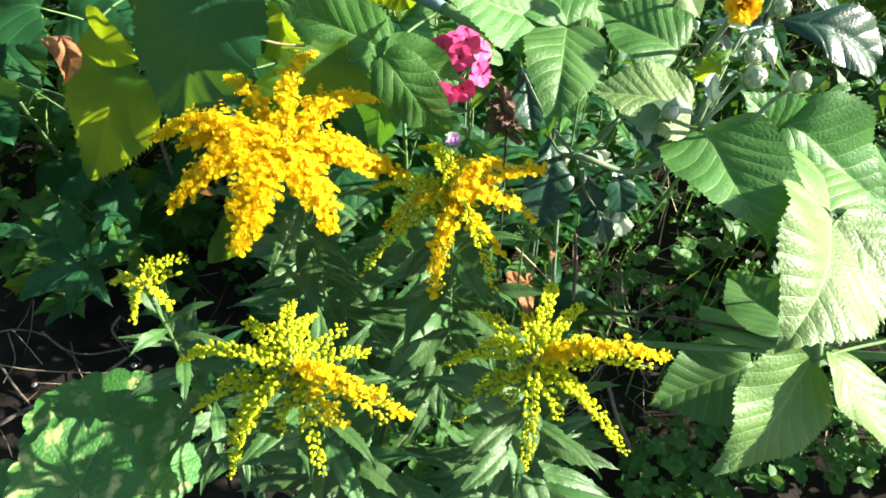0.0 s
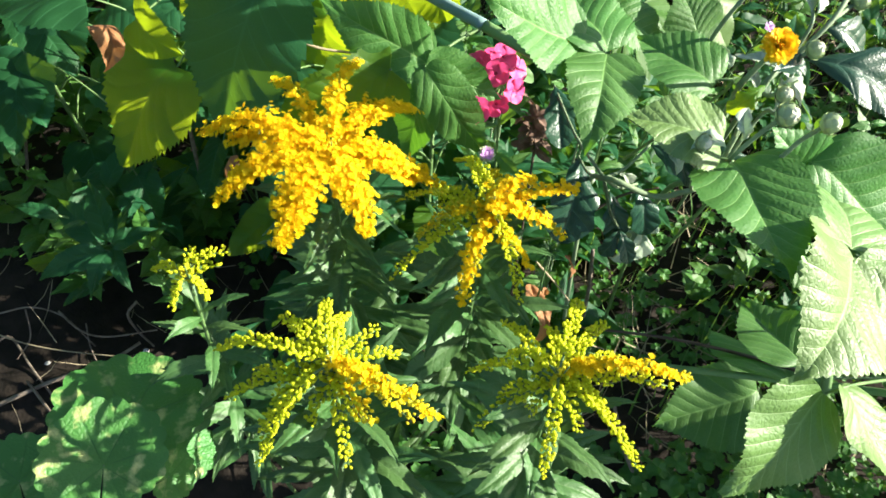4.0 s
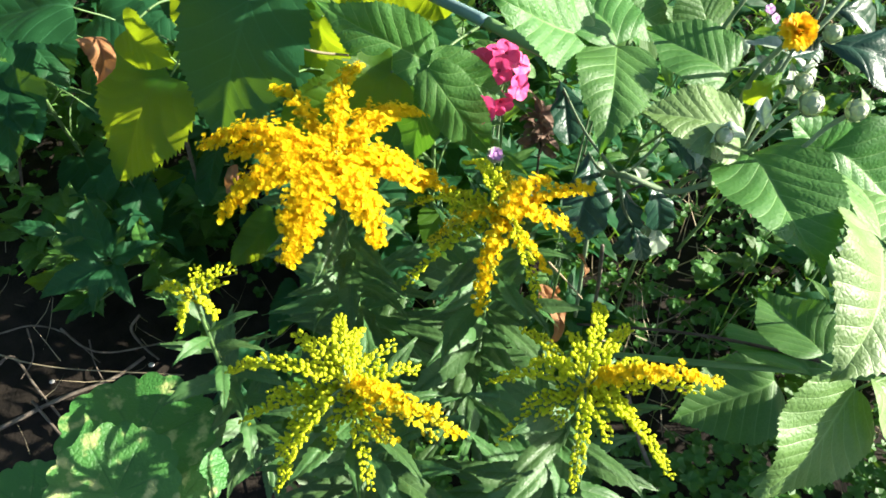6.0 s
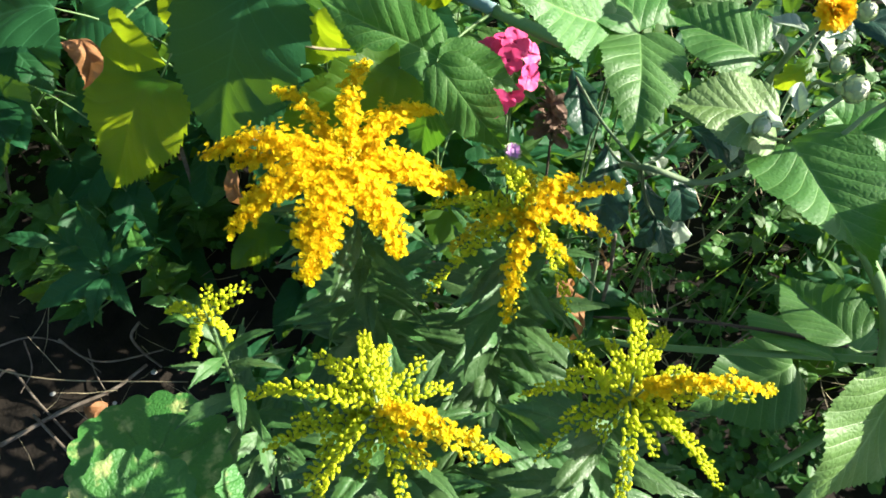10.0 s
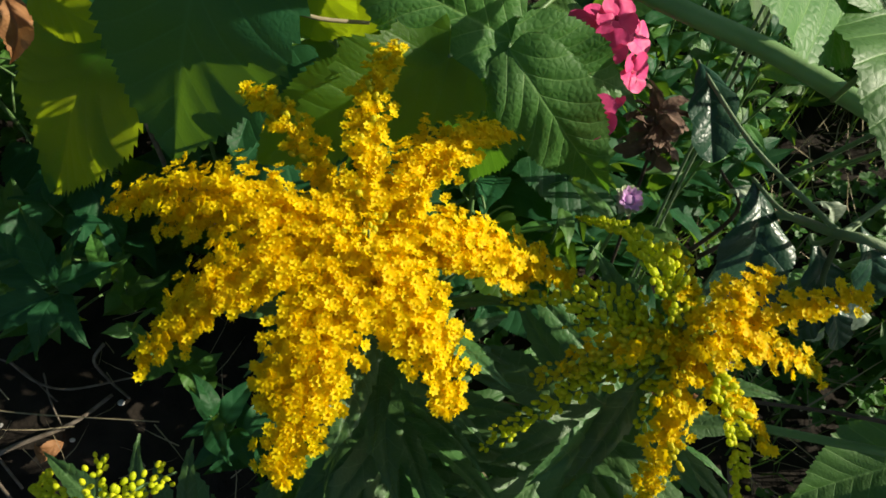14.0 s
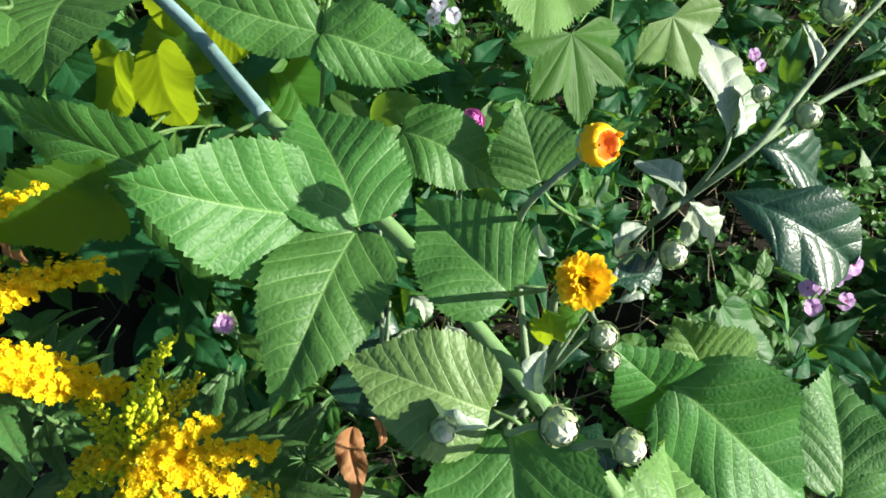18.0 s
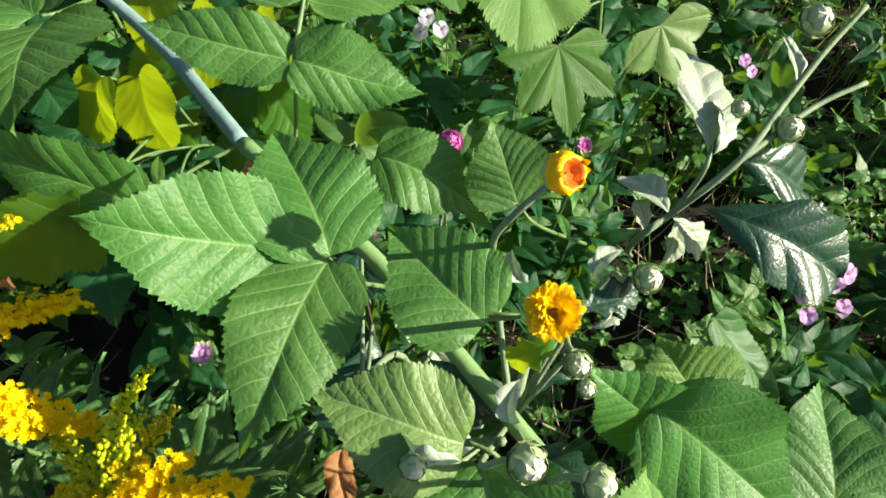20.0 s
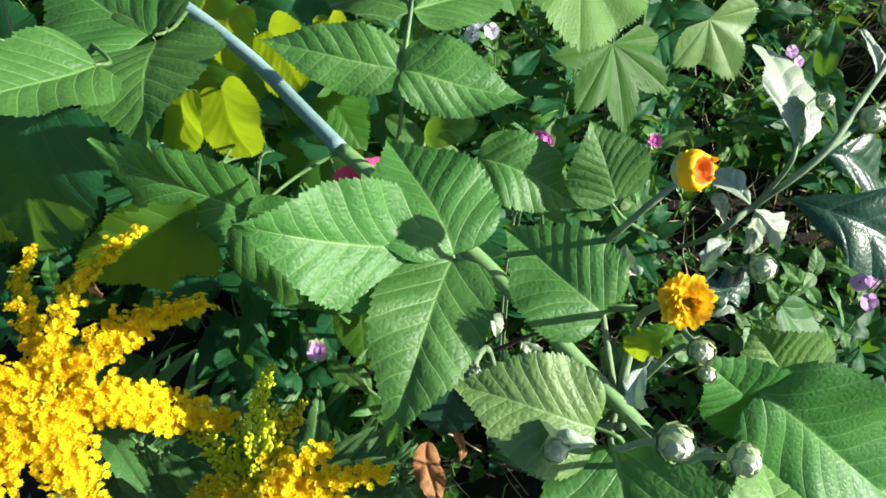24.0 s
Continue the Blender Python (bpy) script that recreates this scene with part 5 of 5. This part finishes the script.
# ---- asters ----
def aster(label, foot, head, mat, seed, open_=False, pairs=6, r=0.0095):
    r = 0.006 if open_ else r
    plant = thing("aster_plant", label, "aster", "asters", foot)
    upright(plant, foot, tuple(Vector(head) - Vector((0, 0, 0.008))), STEM, PHLOX_LEAVES, HERB, pairs, 0.3, 0.8, seed, 0.0022, 0.0013)
    face = (0.1, -0.4, 0.9)
    if not open_:
        core = mum_bud(plant, head, face, r * 0.95, seed, mat, mat)
        core.matrix_basis = core.matrix_basis @ Matrix.Diagonal((0.85, 0.85, 1.25, 1))
        return plant
    core = solid("bud", BALL_V, BALL_F, mat, turned(head, face), plant, r * 0.8)
    for ring in range(3):
        n = 11
        for k in range(n):
            o = link("petal" if ring < 2 else "scale", SCALE_MESH, None, core)
            dress(o, SCALE_MESH, mat if ring < 1 else (MUM_BUD if open_ else (mat if ring < 2 else HERB)))
            o.matrix_basis = Matrix.Rotation(k * 0.571 + ring * 0.28, 4, "Z") @ Matrix.Translation((0, r * 0.55, -r * (0.2 + 0.3 * ring))) @ Matrix.Rotation(radians((60 if open_ else 88) - 8 * ring + (k % 3) * 5), 4, "X") @ Matrix.Scale(r / 0.0085, 4)
    return plant


aster("aster with a closed purple bud above pale leaves", (0.18, 0.80, 0.0), (0.164, 0.614, 0.777), PURPLE, 3)
aster("aster with a small half-open violet flower", (0.03, 0.56, 0.0), (0.018, 0.441, 0.743), LILAC, 4, True)
aster("aster with a violet bud beside vine leaves", (0.31, 0.98, 0.0), (0.282, 0.717, 0.663), PURPLE, 5, True)
for b, t_ in (((0.161, 0.647, 0.739), (0.191, 0.643, 0.749)), ((0.156, 0.650, 0.739), (0.135, 0.643, 0.720)), ((0.048, 0.744, 0.606), (0.108, 0.738, 0.644)), ((0.049, 0.735, 0.606), (0.005, 0.754, 0.624)), ((0.053, 0.728, 0.607), (0.090, 0.735, 0.587)), ((0.043, 0.755, 0.585), (0.014, 0.738, 0.578))):
    d = far(b, t_)
    pale = tagged(thing("pale_herb", "pale green downy-leaved herb", "herb", "pale herbs", (b[0], b[1], 0.0)))
    tube("stem", [(b[0] + 0.01, b[1] + 0.01, -0.01), (b[0] - 0.004, b[1], b[2] * 0.6), b], 0.002, 0.0014, STEM_PALE, pale)
    leaf(pale, blade_mesh("leaf", d, d * 0.5, "oblong", 7, 12, 0.1, 5, 0, 0, 0.004, 0.04, cols=5), PHLOX_LEAF, b, t_, (0, -0.4, 0.9))

# ---- dry and odd things ----
def dry_leaf(label, base, tip, ratio, seed, face=(0, -0.5, 0.85), mat=DRY, shape="ovate"):
    d = far(base, tip)
    mesh = blade_mesh("dry_leaf", d, d * ratio, shape, seed, 35, 0.22, 5, 12, 0.15, 0.02, 0.25, cols=8, twist=50)
    ob = link("dry_leaf", mesh, mat)
    ob.matrix_basis = aim(base, tip, face)
    return tagged(ob, label, "dry leaf", "dry leaves")


dry_leaf("crumpled brown dry leaf hanging among goldenrod", (0.088, 0.434, 0.530), (0.094, 0.368, 0.510), .40, 3)
dry_leaf("curled rusty dry leaf beside goldenrod buds", (0.119, 0.431, 0.600), (0.120, 0.405, 0.590), .4, 4)
dry_leaf("orange-brown curled dry leaf on yellow-green foliage", (-0.513, 0.773, 0.610), (-0.512, 0.721, 0.570), .6, 5)
dry_leaf("brown dry leaf in the shade behind goldenrod", (-0.294, 0.578, 0.570), (-0.307, 0.571, 0.510), .45, 6)
dry_leaf("brown dry leaf on dark soil", (-0.658, 0.489, 0.030), (-0.702, 0.482, 0.020), .6, 7)
dry_leaf("rust-coloured dry leaf fallen under raspberry leaves", (0.124, 0.493, 0.430), (0.109, 0.478, 0.420), .5, 8)
for k, (b, t_) in enumerate((((0.187, 0.456, 0.620), (0.162, 0.419, 0.620)), ((0.190, 0.456, 0.620), (0.188, 0.418, 0.615)), ((0.205, 0.472, 0.630), (0.207, 0.442, 0.630)), ((0.165, 0.493, 0.670), (0.177, 0.477, 0.670)), ((0.129, 0.531, 0.630), (0.146, 0.511, 0.630)))):
    dry_leaf("pale silvery curled leaf drooping over shade", b, t_, .7, 20 + k, mat=MUM_SILVER, shape="obovate")

tuft = thing("dried_flower_head", "withered brown feathery flower head", "dry flower", "", (0.10, 0.62, 0.0))
tube("stem", [(0.10, 0.62, -0.01), (0.09, 0.58, 0.35), (0.084, 0.583, 0.610), (0.079, 0.587, 0.650)], 0.0022, 0.0012, DARK_TWIG, tuft)
rt = np.random.RandomState(9)
DRY_FLAKE = blade_mesh("flake", 0.022, 0.008, "oblong", 2, 20, 0.2, 3, 0, 0, 0, 0.1, cols=3)
for k in range(60):
    c = Vector((0.084, 0.589, 0.610)).lerp(Vector((0.078, 0.585, 0.660)), rt.rand())
    a = rt.rand() * 6.28
    ob = link("flake", DRY_FLAKE, DRY_FLOWER)
    ob.matrix_basis = aim(c, c + Vector((math.cos(a), math.sin(a), rt.normal() * 0.5 - 0.1)), (rt.normal(), rt.normal(), 1)) @ Matrix.Scale(0.7 + 0.8 * rt.rand(), 4)
    under(ob, tuft)

spiky = thing("spiny_seedling", "small blue-green spiky plant tip", "seedling", "", (0.09, 0.40, 0.0))
SP = Vector((0.084, 0.369, 0.690))
tube("stem", [(0.09, 0.40, -0.01), (0.088, 0.385, 0.4), tuple(SP)], 0.0016, 0.001, STEM, spiky)
NEEDLE = blade_mesh("needle", 0.014, 0.0018, "blade", 2, 20, 0.1, 3, 0, 0, 0, 0.02, cols=2)
for k in range(34):
    a, h = k * 2.4, 1 - 1.5 * (k + 0.5) / 34
    ob = link("needle", NEEDLE, ROD_LEAF)
    ob.matrix_basis = aim(SP, SP + Vector((math.cos(a), math.sin(a), max(h, -0.3))), (0, 0.3, 1))
    under(ob, spiky)

# ---- twigs on the soil ----
def twig(label, points, r0, r1, mat=TWIG):
    ob = tube("twig", points, r0, r1, mat)
    return tagged(ob, label, "twig", "twigs")


ROOTY = "thin grey-brown dry twig lying on dark soil"
twig("long straw-coloured grass stalk across the soil", [(-0.920, 0.567, 0.050), (-0.768, 0.531, 0.050), (-0.504, 0.511, 0.070)], 0.0016, 0.001, STRAW)
twig(ROOTY, [(-0.904, 0.499, 0.010), (-0.870, 0.564, 0.020), (-0.794, 0.499, 0.015), (-0.709, 0.426, 0.010)], 0.003, 0.002)
twig(ROOTY, [(-0.842, 0.424, 0.010), (-0.743, 0.481, 0.020), (-0.655, 0.517, 0.030), (-0.604, 0.564, 0.030)], 0.0045, 0.003)
twig(ROOTY, [(-0.774, 0.611, 0.050), (-0.730, 0.583, 0.030), (-0.672, 0.572, 0.030), (-0.575, 0.589, 0.040)], 0.0022, 0.0016)
twig(ROOTY, [(-0.619, 0.633, 0.070), (-0.632, 0.608, 0.060), (-0.616, 0.588, 0.030), (-0.576, 0.559, 0.030)], 0.003, 0.002)
twig(ROOTY, [(-0.723, 0.598, 0.030), (-0.703, 0.555, 0.020), (-0.668, 0.510, 0.020)], 0.0016, 0.001)
twig(ROOTY, [(-0.839, 0.610, 0.050), (-0.825, 0.565, 0.020), (-0.831, 0.518, 0.020)], 0.0016, 0.001)
twig(ROOTY, [(-0.896, 0.602, 0.040), (-0.837, 0.621, 0.040), (-0.771, 0.609, 0.030), (-0.693, 0.555, 0.020)], 0.0018, 0.0012)
twig(ROOTY, [(-0.794, 0.475, 0.020), (-0.706, 0.402, 0.020), (-0.653, 0.363, 0.020)], 0.0028, 0.002)
twig("dark thin branch crossing under the raspberry", [(0.148, 0.447, 0.410), (0.262, 0.423, 0.440), (0.342, 0.398, 0.460), (0.425, 0.370, 0.470)], 0.0017, 0.0026, DARK_TWIG)
twig("brown upright dead stem in the shade", [(-0.898, 1.093, 0.370), (-0.910, 1.000, 0.250), (-0.998, 0.958, 0.010)], 0.0028, 0.0034)
twig("broken brown stub standing in shade", [(-0.475, 0.811, 0.390), (-0.515, 0.854, 0.220), (-0.548, 0.886, 0.010)], 0.0036, 0.0044)
twig("grey dry stem beside goldenrod", [(0.194, 0.569, 0.420), (0.219, 0.595, 0.270), (0.244, 0.629, 0.070)], 0.003, 0.0034)
twig("grey-brown fallen twig under the goldenrod", [(0.257, 0.425, 0.220), (0.295, 0.394, 0.110), (0.350, 0.336, 0.010)], 0.0032, 0.004)
twig("pale curved dry stalk beside goldenrod", [(0.089, 0.440, 0.570), (0.114, 0.442, 0.530), (0.141, 0.439, 0.490)], 0.0013, 0.0009, STRAW)
twig("thin brown bare branch with dry seed head", [(0.130, 0.538, 0.520), (0.154, 0.540, 0.590), (0.129, 0.550, 0.630)], 0.0022, 0.0012, DARK_TWIG)
twig("thin brown bare branch in shade", [(0.145, 0.538, 0.520), (0.196, 0.547, 0.570), (0.235, 0.538, 0.600)], 0.0022, 0.0012, DARK_TWIG)
for k, (x, y) in enumerate(((-0.66, 0.50), (-0.60, 0.56), (-0.78, 0.52))):
    peb = link("pebble", many("pebble", [(a * 0.006, b * 0.005, c * 0.004) for a, b, c in BALL_V], BALL_F, [np.eye(4)]), PEBBLE)
    peb.location = (x, y, 0.004)
    tagged(peb, "small pale pebble on dark soil", "pebble", "pebbles")

# ---- undergrowth ----
OVAL = [blade_mesh("herb_leaf", 0.05, 0.026, "ovate", 200 + i, 8, 0.08, 6, 12, 0.10, 0.006, 0.06, 0.1, cols=5) for i in range(3)]
LONG = [blade_mesh("herb_leaf", 0.085, 0.032, "ovate", 210 + i, 9, 0.14, 6, 0, 0.0, 0.006, 0.07, 0.0, cols=5) for i in range(3)]
ROUND = [blade_mesh("herb_leaf", 0.034, 0.032, "round", 220 + i, 5, 0.06, 5, 9, 0.12, 0.006, 0.08, 0.12, cols=5) for i in range(3)]


def herb(at, height, kind, mat, seed, size):
    rnd = np.random.RandomState(seed)
    meshes, label = {"oval": (OVAL, "leafy green herb with toothed oval leaves"), "long": (LONG, "leafy herb with long smooth leaves"), "round": (ROUND, "low herb with small rounded leaves")}[kind]
    plant = thing("herb", label, "herb", "undergrowth herbs", at)
    foot = Vector(at)
    top = foot + Vector((rnd.normal() * 0.05, rnd.normal() * 0.05, height))
    upright(plant, foot, top, STEM, meshes, mat, 5 + int(height * 14), 0.2, size, seed, 0.0022, 0.0012)
    return plant


ru = np.random.RandomState(77)
made = 0
while made < 235:
    x, y = (ru.uniform(-1.5, -0.1) if made % 2 else ru.uniform(-0.1, 1.35)), ru.uniform(0.36, 2.25)
    if -1.1 < x < -0.47 and 0.36 < y < 0.74:
        continue
    if y < 0.55 and ru.rand() < 0.5 and x > 0.1:
        continue
    if 0.02 < x < 0.62 and 0.5 < y < 1.0 and ru.rand() < 0.5:
        continue
    far_ = min(1.0, max(0.0, (y - 0.6) / 1.0))
    h = ru.uniform(0.10, 0.26) + 0.16 * far_ * ru.rand()
    # left herbs take the darker leaf material; its colour carries the deep shade
    if x < -0.2:
        kind, mat = ("long", "oval", "oval")[ru.randint(3)], HEART
        if x < -0.35 and y < 1.2 and ru.rand() < 0.6:
            continue
    else:
        kind, mat = ("oval", "round", "long", "long")[ru.randint(4)], (HERB, PHLOX_LEAF)[ru.randint(2)]
    herb((x, y, 0.0), h, kind, mat, 300 + made, ru.uniform(1.1, 1.9))
    made += 1

for k in range(6):
    herb((ru.uniform(0.12, 0.58), ru.uniform(0.60, 1.12), 0.0), ru.uniform(0.34, 0.48), ("oval", "long")[k % 2], (PHLOX_LEAF, HERB)[k % 3 == 0], 700 + k, ru.uniform(0.8, 1.2))

# tall herbs hidden behind the raspberry, added to shade the ground at left
for k in range(26):
    herb((ru.uniform(-0.30, 0.20), ru.uniform(0.72, 1.06), 0.0), ru.uniform(0.36, 0.52), ("oval", "long")[k % 2], HERB, 760 + k, ru.uniform(1.3, 1.9))

# same shade-darkened leaf colour for low herbs on the left
for k in range(9):
    herb((ru.uniform(-0.85, -0.50), ru.uniform(0.70, 0.90), 0.0), ru.uniform(0.12, 0.24), "oval", HEART, 800 + k, ru.uniform(1.3, 1.7))

# mostly the shade-darkened leaf material, like the herbs around it
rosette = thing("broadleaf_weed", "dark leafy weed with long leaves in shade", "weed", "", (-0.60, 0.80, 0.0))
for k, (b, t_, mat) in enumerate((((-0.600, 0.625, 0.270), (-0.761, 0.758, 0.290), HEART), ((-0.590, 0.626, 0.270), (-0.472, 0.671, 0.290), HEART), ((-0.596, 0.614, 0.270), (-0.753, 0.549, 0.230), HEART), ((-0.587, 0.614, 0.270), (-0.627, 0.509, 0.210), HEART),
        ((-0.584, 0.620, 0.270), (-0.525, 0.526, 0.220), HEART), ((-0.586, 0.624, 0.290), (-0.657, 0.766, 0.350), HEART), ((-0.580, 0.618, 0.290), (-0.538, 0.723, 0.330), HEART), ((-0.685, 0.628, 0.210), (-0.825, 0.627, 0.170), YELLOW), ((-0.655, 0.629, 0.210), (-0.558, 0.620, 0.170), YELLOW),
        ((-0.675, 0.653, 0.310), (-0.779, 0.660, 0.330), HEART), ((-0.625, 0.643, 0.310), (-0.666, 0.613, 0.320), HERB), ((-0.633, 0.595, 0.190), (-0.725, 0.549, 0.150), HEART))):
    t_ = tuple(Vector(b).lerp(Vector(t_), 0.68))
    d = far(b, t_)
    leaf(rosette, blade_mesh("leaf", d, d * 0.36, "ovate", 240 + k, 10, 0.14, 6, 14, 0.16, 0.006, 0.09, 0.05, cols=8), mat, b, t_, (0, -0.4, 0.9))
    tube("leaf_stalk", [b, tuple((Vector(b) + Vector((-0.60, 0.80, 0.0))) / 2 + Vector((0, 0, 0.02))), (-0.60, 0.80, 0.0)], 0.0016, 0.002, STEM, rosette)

# ---- ground cover, grass and litter ----
def cover(name, label, n, x0, x1, y0, y1, size, low, high, mat, seed, keep):
    rnd = np.random.RandomState(seed)
    v, f = [(0, 0, 0)], []
    for k in range(7):
        a = -1.25 + 2.5 * k / 6
        r = (0.80, 0.97, 1.0, 0.86, 1.0, 0.97, 0.80)[k]
        v.append((r * math.sin(a) * 0.62, r * math.cos(a), 0.10 * (abs(k - 3) > 1)))
    f = [(0, k + 2, k + 1) for k in range(6)]
    poses = []
    while len(poses) < n * 3:
        x, y = rnd.uniform(x0, x1), rnd.uniform(y0, y1)
        if not keep(x, y):
            continue
        h = rnd.uniform(low, high)
        a0, s = rnd.rand() * 6.28, size * rnd.uniform(0.6, 1.3)
        tx, ty = rnd.normal(size=2) * 0.3
        for k in range(3):
            a = a0 + k * 2.094
            m = Matrix.Translation((x, y, h)) @ Euler((tx, ty, a)).to_matrix().to_4x4() @ Matrix.Scale(s, 4)
            poses.append(np.array(m))
    ob = link(name, many(name, v, f, poses), mat, smooth=False)
    return tagged(ob, label, "ground cover", kind="stuff")


def bare(x, y):
    return not (-1.1 < x < -0.47 and 0.36 < y < 0.72)


cover("clover_cover", "carpet of small green clover leaves", 5200, -0.1, 1.6, 0.35, 2.3, 0.015, 0.01, 0.075, CLOVER, 5, lambda x, y: noise.noise((x * 5, y * 5, 1)) > -0.25)
cover("clover_cover", "loose clover at the edge of the bed", 900, -0.1, 1.2, 0.05, 0.40, 0.017, 0.02, 0.11, CLOVER, 11, lambda x, y: noise.noise((x * 6, y * 6, 3)) > -0.2)
cover("clover_cover", "patchy low clover in deep shade", 1300, -1.7, -0.1, 0.72, 2.2, 0.015, 0.01, 0.07, CLOVER, 6, bare)


def blades(name, label, n, x0, x1, y0, y1, long_, wide, mat, seed, flat, keep=bare):
    rnd = np.random.RandomState(seed)
    base = [(-0.5, 0, 0), (0.5, 0, 0), (-0.4, 0.08, 0.5), (0.4, 0.08, 0.5), (0.0, 0.35, 1.0)]
    face = [(0, 1, 3, 2), (2, 3, 4)]
    poses = []
    while len(poses) < n:
        x, y = rnd.uniform(x0, x1), rnd.uniform(y0, y1)
        if not keep(x, y):
            continue
        tilt = rnd.normal() * 0.35 + flat
        m = Matrix.Translation((x, y, 0.004 + 0.03 * flat * rnd.rand())) @ Euler((tilt, 0, rnd.rand() * 6.28)).to_matrix().to_4x4() @ Matrix.Diagonal((wide * rnd.uniform(0.6, 1.3), long_, long_ * rnd.uniform(0.5, 1.3), 1))
        poses.append(np.array(m))
    return tagged(link(name, many(name, base, face, poses), mat, smooth=False), label, "grass", kind="stuff")


blades("grass", "thin green grass between the plants", 1100, 0.05, 1.6, 0.4, 2.3, 0.16, 0.004, GRASS, 7, 0.25)
blades("dry_grass", "dry straw and fallen grass on the soil", 1500, -0.2, 1.6, 0.4, 2.4, 0.14, 0.0025, STRAW, 8, 1.35)
blades("dry_grass", "dry rootlets and straw on dark soil", 160, -1.2, -0.3, 0.35, 1.2, 0.10, 0.0016, STRAW, 9, 1.45, lambda x, y: True)
